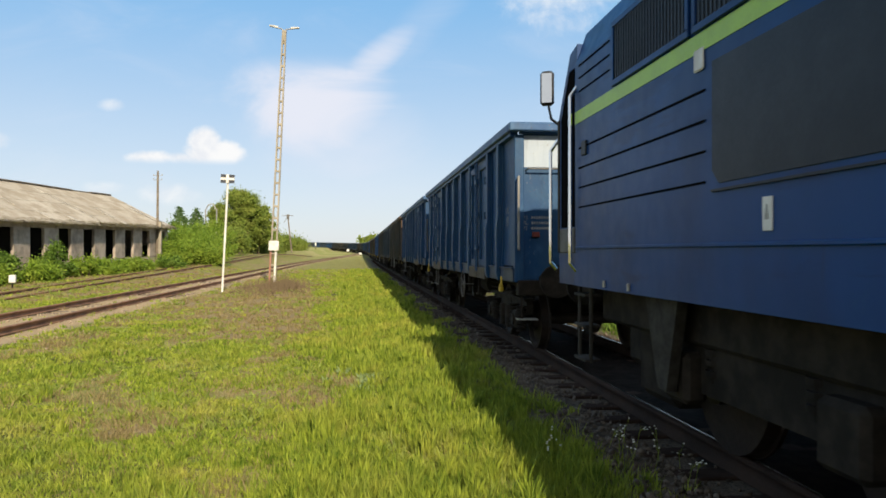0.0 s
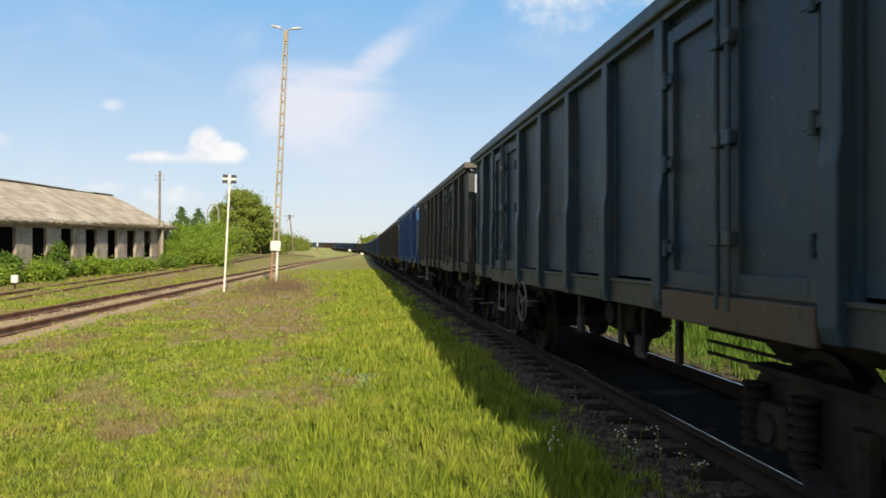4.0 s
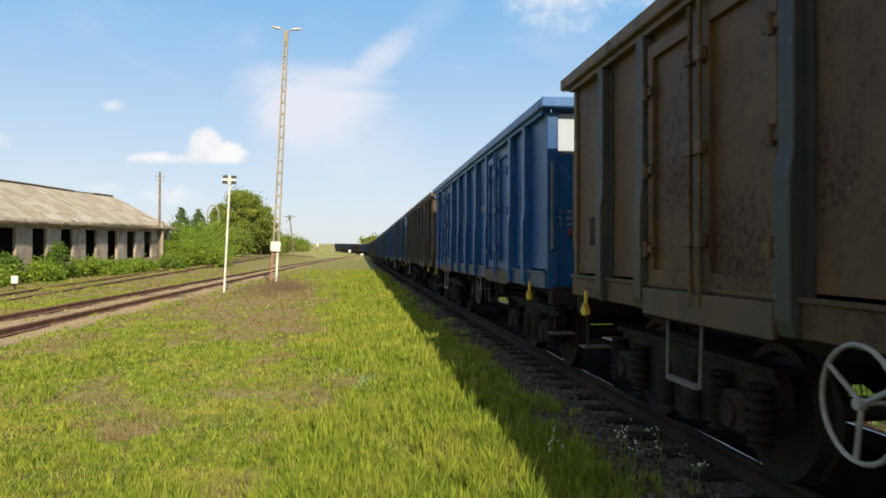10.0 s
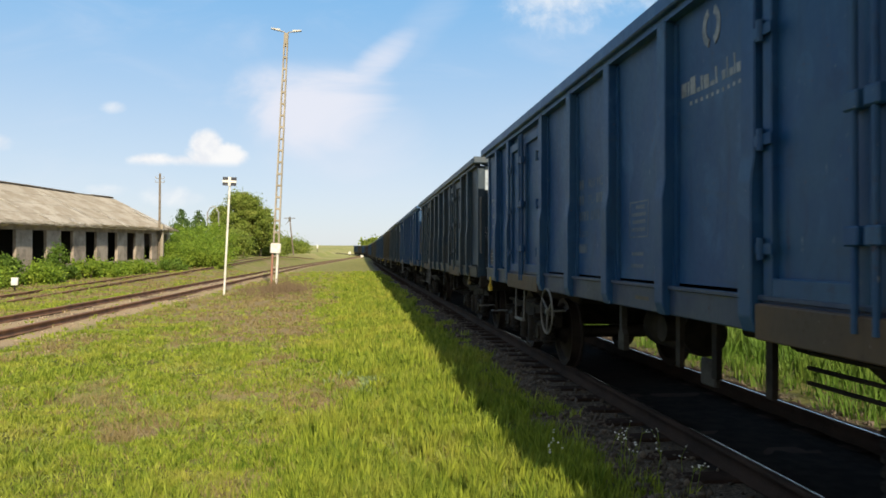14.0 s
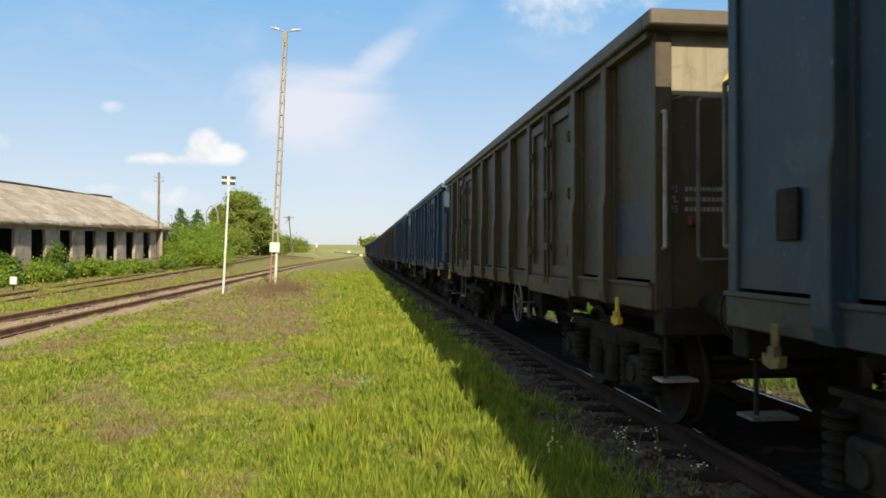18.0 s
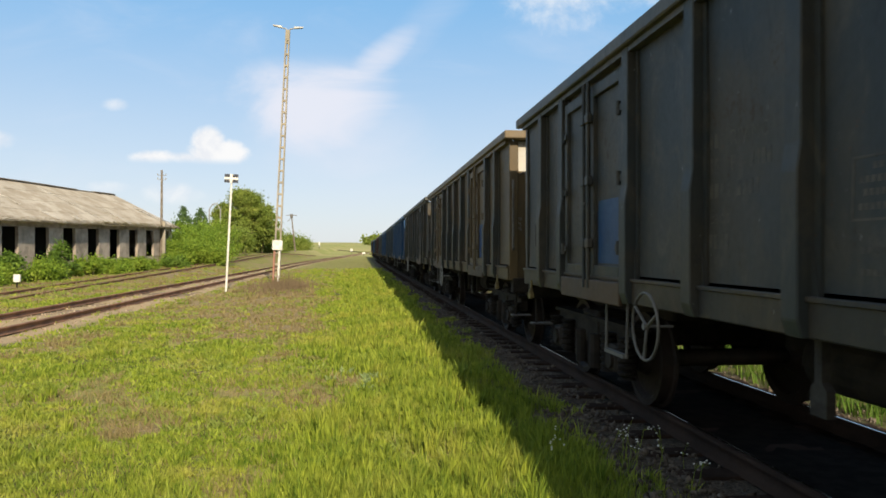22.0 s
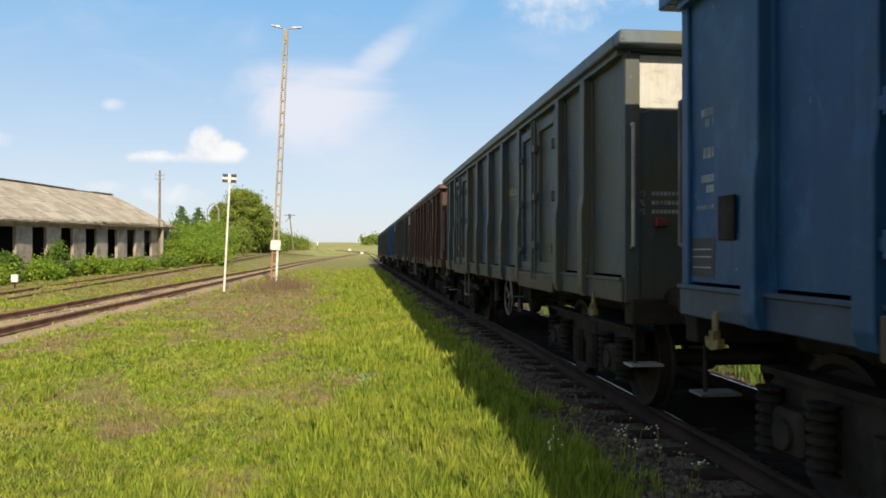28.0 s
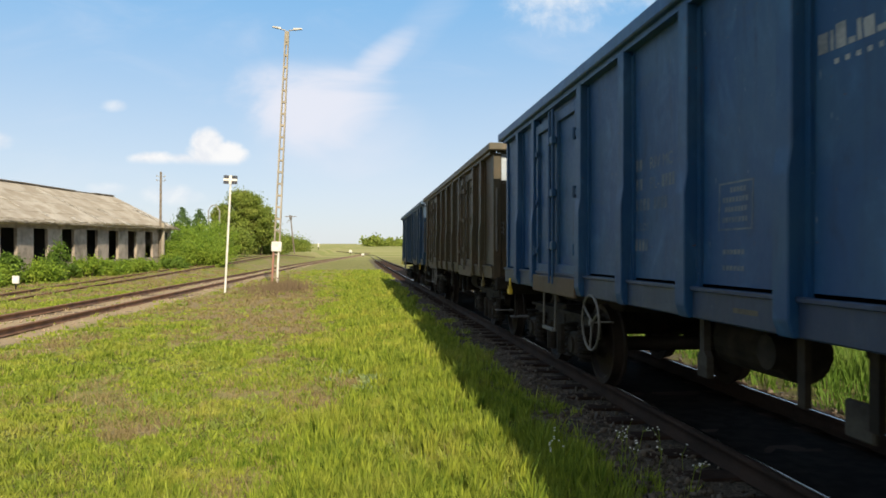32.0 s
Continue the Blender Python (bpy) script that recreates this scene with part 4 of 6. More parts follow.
    box(bm, 0.1, 0.55, 1.9, 2.6, 0.58, 0.95, 0.04)
    part("equipment_case", bm, STEEL, w)
    for s in (-1, 1):
        for z in (0.70, 0.79, 0.88):
            part("brake_rod", rod(B(), (s * 0.92, s * 3.40, z), (s * 0.92, s * 2.25, z), 0.014, None, 6), STEEL, w)
        for y in (1.04, 1.62, 2.3):
            part("hanger_post", box(B(), s * 1.16, s * 1.20, s * y - 0.035, s * y + 0.035, 0.62, 1.06), STEEL, w)
        part("hanger_plate", box(B(), s * 1.14, s * 1.18, s * 1.48 - 0.11, s * 1.48 + 0.11, 0.55, 0.74, 0.01), BRACKET, w, "grey hanging plate")
        part("valve", rod(B(), (s * 1.0, s * 0.55, 0.86), (s * 1.12, s * 0.55, 0.86), 0.11, None, 12), STEEL, w)
    for s in (-1, 1):
        bm = B()
        prism(bm, [(-0.07, 0.62), (0.07, 0.62), (0.07, 0.76), (0.03, 0.80), (0.03, 1.05), (-0.03, 1.05), (-0.03, 0.80), (-0.07, 0.76)], s * 1.22, s * 1.27, "x")
        part("changeover_lever", bm, BRACKET, w, "grey brake changeover lever plate")
    for s in (-1, 1):
        handwheel(w, s, -1.75 * s, 0.83, 0.25)
    return w


def place_on_line(s):
    """Pose of a vehicle whose middle is s metres along: its two pivots stand on the line."""
    a, b = Vector(main_line(s - 4.5)[:2]), Vector(main_line(s + 4.5)[:2])
    mid, d = (a + b) / 2, b - a
    za, zb = rise(a.y), rise(b.y)
    return pose(mid.x, mid.y, (za + zb) / 2, math.degrees(math.atan2(zb - za, 9.0)), 0, math.degrees(math.atan2(-d.x, d.y)))


WAGONS = (  # paint of each wagon and what is seen of it
    ("blue", "faded blue-grey steel open wagon with ribbed sides"), ("blue", "blue steel open wagon with ribbed sides and side doors"),
    ("dark_rust", "dark rusty brown open wagon with closely ribbed sides"), ("slate", "dark slate-blue open wagon with stained sides"),
    ("grey", "dark grey open wagon with worn side doors"), ("bright_blue", "bright blue freshly painted steel open wagon"),
    ("olive", "dark olive-brown open wagon with a peeling pale end"), ("grey", "dark grey weathered open wagon with pale end band"),
    ("rusty", "rusty yellow-brown open wagon with peeling paint"), ("bright_blue", "bright blue steel open wagon with white lettering"),
    ("dark_rust", "dark rust-stained open wagon with a blue patch"), ("navy", "slate-blue open wagon with faded lettering"),
    ("blue", "blue steel open wagon with white lettering"), ("slate", "blue-grey open wagon with stained ribs"),
    ("blue", "blue open wagon with faded yellow lettering"), ("slate", "dark slate-blue open wagon with dented sides"),
    ("olive", "olive-brown open wagon with its sunlit end top painted cream"), ("navy", "dark blue open wagon with a white end band"),
    ("navy", "dark navy open wagon with rusty sills"), ("grey", "dark olive-grey open wagon with a blue door patch"),
    ("brown", "olive-brown open wagon with faded yellow lettering"), ("grey", "dark grey-green open wagon with orange marks"),
    ("blue", "blue steel open wagon with worn doors"), ("slate", "grey-blue open wagon with a pale end"),
    ("blue", "blue steel open wagon with white inscriptions"), ("patchy", "patchy olive and blue open wagon with pale end band"),
    ("oxide", "red-brown rusty open wagon with ribbed sides"), ("grey", "dark grey-green open wagon with a cream end band"),
    ("blue", "dull blue steel open wagon with scratched ribs"), ("olive", "dark brown-olive open wagon near the end of the train"),
    ("navy", "very dark blue-grey last open wagon of the train"))
PAINTED = ("side_wall", "rib", "door_leaf", "hinge", "bolt_bar", "end_wall", "corner_post", "end_rib",
           )


def repaint(ob, key, band):
    mat = PAINTS[key]
    ribs = PAINTS[{"dark_rust": "grey", "rusty": "grey", "brown": "grey"}.get(key, key)]
    for o in ob.children_recursive:
        base = o.name.split(".")[0]
        if base == "rib" and ribs is not mat:
            o.material_slots[0].link = "OBJECT"
            o.material_slots[0].material = ribs
            continue
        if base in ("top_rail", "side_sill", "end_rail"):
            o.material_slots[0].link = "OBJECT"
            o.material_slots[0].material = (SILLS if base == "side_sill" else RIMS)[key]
        if base in PAINTED or (base == "end_band" and band is not None):
            o.material_slots[0].link = "OBJECT"
            o.material_slots[0].material = mat if base in PAINTED else band


def make_train():
    first = build_wagon("open_wagon", WAGONS[0][1], PAINTS[WAGONS[0][0]])
    out = [first]
    repaint(first, WAGONS[0][0], None)
    for k, (col, label) in enumerate(WAGONS[1:], 2):
        if k == 3:
            w = build_wagon("open_wagon", label, PAINTS[col], False)
        else:
            w = copy_thing(first, Matrix())
        tagged(w, label)
        # Two of these end colours are wagon paint with sunlight painted in.
        repaint(w, col, LIT_RUST if col == "oxide" else LIT_END if k in (17, 31) else PEELED if k in (7, 9, 21, 26, 28) else None)
        if k not in (6, 12, 17, 18, 20, 25):
            for o in [c for c in w.children if c.name.startswith("warning_triangle")]:
                bpy.data.objects.remove(o)
        out.append(w)
    return out




def logo(w, mat, dz=0.0):
    """A faded house mark (a broken ring) with bars for the words below, on both sides."""
    for s in (-1, 1):
        y0 = s * 1.83
        bm = B()
        n = 16
        for i in range(n):
            if i in (3, 4, 11, 12):
                continue
            a, b = 2 * math.pi * i / n, 2 * math.pi * (i + 1) / n
            pts = [(y0 + r * math.cos(q), 2.84 + dz + 1.1 * r * math.sin(q)) for r, q in ((0.075, a), (0.125, a), (0.125, b), (0.075, b))]
            xw = sheet_x(y0, 2.84 + dz, RIBS, s)
            prism(bm, pts, s * (xw - 0.02), s * (xw + 0.004), "x")
        tagged(part("house_mark", bm, mat, w, "faded broken-ring emblem"), kind="stuff")
        bm = B()
        k = -0.40
        for wd, hh in ((0.02, 0.13), (0.05, 0.06), (0.02, 0.13), (0.045, 0.05), (0.02, 0.13), (0.05, 0.06), (0.0, 0), (0.025, 0.11), (0.06, 0.03), (0.07, 0.09), (0.03, 0.10),
                       (0.045, 0.03), (0.07, 0.12), (0.025, 0.10), (0.07, 0.10)):
            if wd:
                flush(bm, s, y0 + k, y0 + k + wd, 2.46 + dz, 2.46 + dz + hh)
            k += wd + 0.016 if wd else 0.05
        k = -0.36
        while k < 0.38:
            flush(bm, s, y0 + k, y0 + k + 0.03, 2.39 + dz, 2.415 + dz)
            k += 0.075
        bmesh.ops.recalc_face_normals(bm, faces=bm.faces[:])
        tagged(part("house_word", bm, mat, w, "faded word bars"), kind="stuff")


def end_label(w):
    """A blue repainted field with bars for its figures on the front end wall."""
    field = part("label_field", box(B(), -1.18, -0.15, -6.4215, -6.41, 1.74, 2.22), PAINTS["blue"], w, "blue field painted on the end wall")
    bm = B()
    for z, a in ((2.12, -0.85), (2.02, -1.0), (1.92, -1.05), (1.83, -0.95)):
        k = a
        while k < -0.25:
            box(bm, k, k + 0.028, -6.424, -6.42, z - 0.045, z)
            k += 0.045 if int(k * 100) % 5 else 0.085
    tagged(part("figure_bars", bm, WHITE, field, "white bars of small figures"), kind="stuff")


def notice_panel(w):
    """A black notice field with thin white lines, and bars for the words above it, near the rear of a side."""
    for s in (-1, 1):
        bm = B()
        flush(bm, s, 6.04, 6.38, 1.30, 1.56, 0.003)
        bmesh.ops.recalc_face_normals(bm, faces=bm.faces[:])
        field = part("notice_field", bm, LOCO_DARK, w, "black notice field with white lines")
        bm = B()
        for z in (1.36, 1.43, 1.48):
            flush(bm, s, 6.08, 6.33, z, z + 0.008, 0.006)
        part("notice_lines", bm, OFF_WHITE, field)
        lettering(w, s, ((0.0, 0.16, 0.05), (0.07, 0.12, 0.05), (0.26, 0.14, 0.07), (0.44, 0.16, 0.05), (0.51, 0.12, 0.05), (0.64, 0.22, 0.03)), 6.08, 2.42, LETTER, "end_bay_marking")


def patch(w, mat, y0, y1, z0, z1, label):
    """A repainted field on the side wall."""
    bm = B()
    flush(bm, -1, y0, y1, z0, z1, 0.0012, 0.12)
    bmesh.ops.recalc_face_normals(bm, faces=bm.faces[:])
    part("paint_patch", bm, mat, w, label)


def door_patch(w, y0, y1, z0, z1):
    """Blue paint left on the recessed sheet of a door leaf."""
    part("door_patch", box(B(), -1.3475, -1.344, y0, y1, z0, z1), PAINTS["blue"], w, "patch of blue paint on the door")


wagons = make_train()
for k, dz in ((2, 0.06), (10, -0.22), (13, 0.12), (23, -0.47), (29, 0.0)):
    logo(wagons[k - 1], LETTER, dz)
for k, dz in ((8, 0.2), (12, 0.1), (18, 0.1), (26, -0.15)):
    logo(wagons[k - 1], LETTER_YELLOW, dz)
logo(wagons[21], LETTER_RUST, -0.38)
for k, wg in enumerate(wagons, 1):
    for o in wg.children:
        base = o.name.split(".")[0]
        if (base == "handwheel" and k not in (3, 9, 17, 19, 20, 21, 22, 27)) or (base in ("shunter_step", "corner_handrail") and k not in (1, 6, 7, 8, 17, 26)):
            o.material_slots[0].link = "OBJECT"
            o.material_slots[0].material = LEVER
for k, wg in enumerate(wagons, 1):
    for o in wg.children:
        base = o.name.split(".")[0]
        mat = None
        if base in ("side_marking", "test_notice", "small_marking", "ring_mark") and not (k in (10, 14, 25) or (k == 11 and base == "side_marking")):
            mat = LETTER_SOFT if WAGONS[k - 1][0] in ("blue", "bright_blue", "navy") else LETTER_DIM
        mat = OFF_WHITE if base == "step_loop" and k in (5, 10) else mat
        mat = DIRTY_YELLOW if base == "lifting_eye" and k in (2, 3, 4, 5, 12, 14, 15, 16, 19, 20, 21, 22, 23, 24, 25, 26, 27, 28, 30) else mat
        mat = LEVER if base == "handwheel" and k in (27, 20, 17) else mat
        if mat:
            o.material_slots[0].link = "OBJECT"
            o.material_slots[0].material = mat
for k, wg in enumerate(wagons, 1):
    for o in list(wg.children):
        base = o.name.split(".")[0]
        turn = 1.0 if o.type == "MESH" and o.data.vertices[0].co.x > 0 else -1.0
        if base == "handwheel" and k in (5, 25, 28):
            bpy.data.objects.remove(o)
            continue
        if base == "handwheel" and k in (1, 3, 6, 8, 10, 17, 18, 23, 26):
            o.location.y = 4.0 * turn
        elif base == "step_loop" and k in (5, 12, 20, 25, 26, 27, 28):
            o.location.y = turn
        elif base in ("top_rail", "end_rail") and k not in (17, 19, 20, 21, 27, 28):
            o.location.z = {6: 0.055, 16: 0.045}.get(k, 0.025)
        if base == "handwheel" and k in (18, 20, 27):
            o.location.z = 0.08
for k in (1, 2, 13, 18, 19, 20, 23, 28, 29):
    ring_mark(wagons[k - 1], LETTER if k not in (20, 28) else LETTER_DIM, -0.02 if k == 23 else 0.0)
for o in [c for c in wagons[0].children if c.name.startswith("warning_triangle")]:
    bpy.data.objects.remove(o)
for k, mat in ((8, WHITE), (17, LEVER), (21, LEVER), (30, LEVER)):
    end_loop(wagons[k - 1], mat)
patch(wagons[10], PAINTS["bright_blue"], 0.10, 1.12, 1.29, 2.62, "blue repainted field with faded lettering")
for k in (1, 6, 10, 13, 23, 25):
    notice_panel(wagons[k - 1])
end_label(wagons[6])
patch(wagons[4], PAINTS["navy"], -1.14, -0.08, 1.7, 2.6, "dark blue repainted field")
patch(wagons[19], PAINTS["blue"], -6.35, -5.52, 1.30, 3.05, "blue repainted end field")
patch(wagons[6], PAINTS["slate"], -6.35, -5.52, 1.6, 1.95, "blue-grey label field")
patch(wagons[16], PAINTS["slate"], -6.35, -5.52, 1.45, 1.9, "blue-grey label field")

door_patch(wagons[19], 2.72, 3.30, 1.36, 1.95)
door_patch(wagons[20], -4.18, -3.56, 1.36, 1.98)
door_patch(wagons[20], -3.34, -2.72, 1.36, 1.62)
patch(wagons[25], PAINTS["blue"], 0.16, 1.08, 1.30, 2.25, "blue repainted field")
patch(wagons[25], PAINTS["blue"], -5.34, -5.0, 1.30, 2.05, "blue remains of old paint")


def make_loco():
    """The rear part of a diesel locomotive that leads the train; y as at the start of the clip."""
    L = thing("locomotive", "blue diesel locomotive with a yellow-green stripe and dark grilles", "locomotive", pose(TRACK_X, 0, 0))
    y1, y0 = 7.1, -9.4
    side = 1.47
    bm = B()
    outline = [(-side, 1.14), (-side, 3.30), (-1.36, 3.62), (-1.05, 3.92), (-0.5, 4.08), (0, 4.12), (0.5, 4.08), (1.05, 3.92), (1.36, 3.62), (side, 3.30), (side, 1.14)]
    prism(bm, outline, y0, y1, "y")
    part("body", bm, LOCO, L)
    bm = B()
    prism(bm, [(y1, 1.14), (7.80, 1.14), (7.84, 2.88), (7.42, 3.46), (y1, 3.52)], -1.45, 1.45, "x")
    bmesh.ops.bevel(bm, geom=[e for e in bm.edges if abs(e.verts[0].co.x - e.verts[1].co.x) < 0.01 and min(v.co.y for v in e.verts) > 7.3], offset=0.05, segments=2, affect="EDGES")
    part("cab_end", bm, LOCO, L)
    part("end_roof", prism(B(), [(-1.36, 3.5), (-1.05, 3.88), (-0.5, 4.05), (0.5, 4.05), (1.05, 3.88), (1.36, 3.5)], y1, 7.35, "y"), LOCO, L)
    for s in (-1, 1):
        # Raised black strips, painted in as the shade of pressed grooves.
        for z in (2.47, 2.28, 2.09, 1.90):
            part("groove", box(B(), s * side, s * (side + 0.006), 4.35, y1 - 0.12, z - 0.008, z + 0.007), SHADE_BLACK, L, "black strip painted as the shade of a pressed groove")
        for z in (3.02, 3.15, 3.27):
            part("groove", box(B(), s * side, s * (side + 0.006), 6.1, y1 - 0.12, z - 0.008, z + 0.006), SHADE_BLACK, L)
        part("edge_post", box(B(), s * 1.44, s * 1.462, 7.72, 7.79, 1.46, 2.88, 0.01), BRACKET, L)
        part("stripe", box(B(), s * side, s * (side + 0.004), y0, y1, 2.72, 2.84), LIME, L, "yellow-green stripe")
        part("waist_rail", box(B(), s * side, s * (side + 0.02), y0, y1 - 0.05, 1.50, 1.525, 0.005), LOCO, L)
        for ya, yb, za, zb, nm in ((2.6, 4.25, 1.88, 2.62, "radiator_grille"), (4.6, 5.95, 2.90, 3.34, "window_grille"), (2.5, 4.45, 2.90, 3.34, "window_grille")):
            bm = B()
            if nm == "radiator_grille":
                prism(bm, [(ya, za), (yb - 0.08, za), (yb, za + 0.08), (yb, zb), (ya, zb)], s * (side - 0.02), s * (side + 0.010), "x")
            else:
                box(bm, s * (side - 0.02), s * (side + 0.010), ya, yb, za, zb)
            g = part(nm, bm, LOCO_DARK, L, "dark grille")
            if nm == "radiator_grille":
                part("drip_ledge", box(B(), s * side, s * (side + 0.02), ya, yb, za - 0.05, za - 0.035), LOCO_DARK, g)
                continue
            bm = B()
            for a, b, c, d in ((ya - 0.05, yb + 0.05, za - 0.05, za), (ya - 0.05, yb + 0.05, zb, zb + 0.05), (ya - 0.05, ya, za, zb), (yb, yb + 0.05, za, zb)):
                box(bm, s * side, s * (side + 0.025), a, b, c, d, 0.005)
            part("grille_frame", bm, LOCO, g)
            bm = B()
            k = ya + 0.03
            while k < yb:
                box(bm, s * (side + 0.010), s * (side + 0.018), k, k + 0.02, za, zb)
                k += 0.055
            part("slats", bm, LOCO_DARK, g)
        for ya in (7.08, 7.82):
            bm = B()
            top = 3.0 if ya < 7.5 else 2.56
            tube(bm, [Vector((s * 1.46, ya + 0.01, 1.28)), Vector((s * 1.52, ya + 0.03, 1.36)), Vector((s * 1.52, ya + 0.03, top)), Vector((s * 1.44, ya, top + 0.12))], 0.019)
            part("handrail", bm, CHROME, L, "bright metal handrail")
        # A black plate on the side stands in for the unlit doorway.
        part("cab_door", prism(B(), [(7.18, 1.72), (7.66, 1.72), (7.66, 2.86), (7.36, 3.30), (7.18, 3.30)], s * 1.44, s * 1.456, "x"), SHADE_BLACK, L, "black plate in place of the unlit cab doorway")
        part("door_threshold", box(B(), s * 1.44, s * 1.468, 7.16, 7.68, 1.46, 1.71, 0.01), LEVER, L, "grey door threshold plate")
        part("number_plate", box(B(), s * side, s * (side + 0.012), 3.60, 3.69, 1.58, 1.76, 0.003), WHITE, L, "small white plate with grey bars")
        part("plate_bar", prism(B(), [(3.625, 1.64), (3.665, 1.64), (3.65, 1.72), (3.64, 1.72)], s * (side + 0.012), s * (side + 0.014), "x"), GALV, L)
        for ya in (5.62, 6.2):
            part("drain_plug", box(B(), s * side, s * (side + 0.02), ya, ya + 0.04, 1.16, 1.22, 0.005), GALV, L)
        part("socket_hatch", box(B(), s * side, s * (side + 0.02), 6.72, 6.86, 2.38, 2.52, 0.01), LOCO_DARK, L)
        part("lamp_plate", box(B(), s * side, s * (side + 0.015), 4.36, 4.49, 2.60, 2.74, 0.01), WHITE, L)
        bm = B()
        tube(bm, [Vector((s * 1.36, 7.85, 2.80)), Vector((s * 1.50, 7.9, 2.92)), Vector((s * 1.53, 7.9, 3.06))], 0.014)
        part("mirror_arm", bm, BLACK, L)
        bm = B()
        box(bm, s * 1.47, s * 1.62, 7.86, 7.93, 3.06, 3.44, 0.03)
        mi = part("mirror", bm, BLACK, L, "black framed rear-view mirror")
        mi.matrix_basis = Matrix.Translation((s * 1.545, 7.9, 0)) @ pose(0, 0, 0, 0, 0, s * 22) @ Matrix.Translation((-s * 1.545, -7.9, 0))
        part("mirror_glass", box(B(), s * 1.49, s * 1.60, 7.852, 7.86, 3.09, 3.41, 0.0), CHROME, mi, "mirror glass")
        bm = B()
        for ya in (6.95, 7.31):
            rod(bm, (s * 1.36, ya, 1.15), (s * 1.36, ya, 0.40), 0.02)
        for z in (0.42, 0.75, 1.05):
            box(bm, s * 1.26, s * 1.42, 6.95, 7.31, z - 0.012, z + 0.012)
        part("cab_steps", bm, BRACKET, L, "dull grey ladder of cab steps")
        bm = B()
        prism(bm, [(5.0, 1.14), (5.6, 1.14), (5.35, 0.45), (5.2, 0.45)], s * 1.28, s * 1.36, "x")
        part("bogie_bracket", bm, BRACKET, L)
        for ya in (6.9,):
            bm = B()
            rod(bm, (s * 0.875, y1 + 0.95, 1.06), (s * 0.875, y1 + 1.55, 1.06), 0.10, None, 16)
            bmesh.ops.create_cone(bm, cap_ends=True, segments=24, radius1=0.23, radius2=0.23, depth=0.05, matrix=Matrix.Translation((s * 0.875, y1 + 1.58, 1.06)) @ pose(0, 0, 0, 90, 0, 0))
            part("buffer", bm, STEEL, L)
        for yc in (3.4, -6.0):
            bm = B()
            prism(bm, [(yc - 2.6, 0.75), (yc - 2.3, 0.92), (yc + 2.3, 0.92), (yc + 2.6, 0.75), (yc + 2.5, 0.45), (yc - 2.5, 0.45)], s * 1.02, s * 1.14, "x")
            part("bogie_frame", bm, STEEL, L)
            for ya in (-1.9, 0, 1.9):
                bm = B()
                for r, a, b in ((0.55, 0.685, 0.815), (0.58, 0.665, 0.70), (0.18, 0.815, 0.95)):
                    bmesh.ops.create_cone(bm, cap_ends=True, segments=32, radius1=r, radius2=r, depth=b - a,
                                          matrix=Matrix.Translation((s * (a + b) / 2, 0, 0)) @ pose(0, 0, 0, 0, 90, 0))
                wh = part("wheel", bm, WHEEL, L)
                wh.location = (0, yc + ya, 0.55 + RAIL_Z)
                bm = B()
                box(bm, s * 1.08, s * 1.26, yc + ya - 0.2, yc + ya + 0.2, 0.36, 0.74, 0.04)
                part("axle_box", bm, STEEL, L)
                for dy in (-0.36, 0.36):
                    bm = B()
                    for k in range(5):
                        bmesh.ops.create_cone(bm, cap_ends=True, segments=12, radius1=0.08, radius2=0.08, depth=0.04, matrix=Matrix.Translation((s * 1.1, yc + ya + dy, 0.62 + 0.075 * k)))
                    rod(bm, (s * 1.1, yc + ya + dy, 0.55), (s * 1.1, yc + ya + dy, 1.0), 0.05)
                    part("spring", bm, STEEL, L)
    part("underframe", box(B(), -1.2, 1.2, y0 + 0.4, y1, 0.80, 1.14, 0.03), STEEL, L)
    for yc in (3.4, -6.0):
        part("traction_motor", box(B(), -0.66, 0.66, yc - 2.3, yc + 2.3, 0.22, 0.85, 0.08), STEEL, L)
    part("brake_gear", box(B(), -0.75, 0.75, 5.6, 7.6, 0.30, 0.95, 0.08), STEEL, L)
    part("bogie_end", box(B(), -1.05, 1.05, 5.75, 6.55, 0.18, 0.85, 0.08), STEEL, L)
    part("fuel_tank", box(B(), -1.25, 1.25, -3.2, 0.3, 0.35, 1.12, 0.06), STEEL, L)
    return L


locomotive = make_loco()

# ---- mast, sign, poles ----


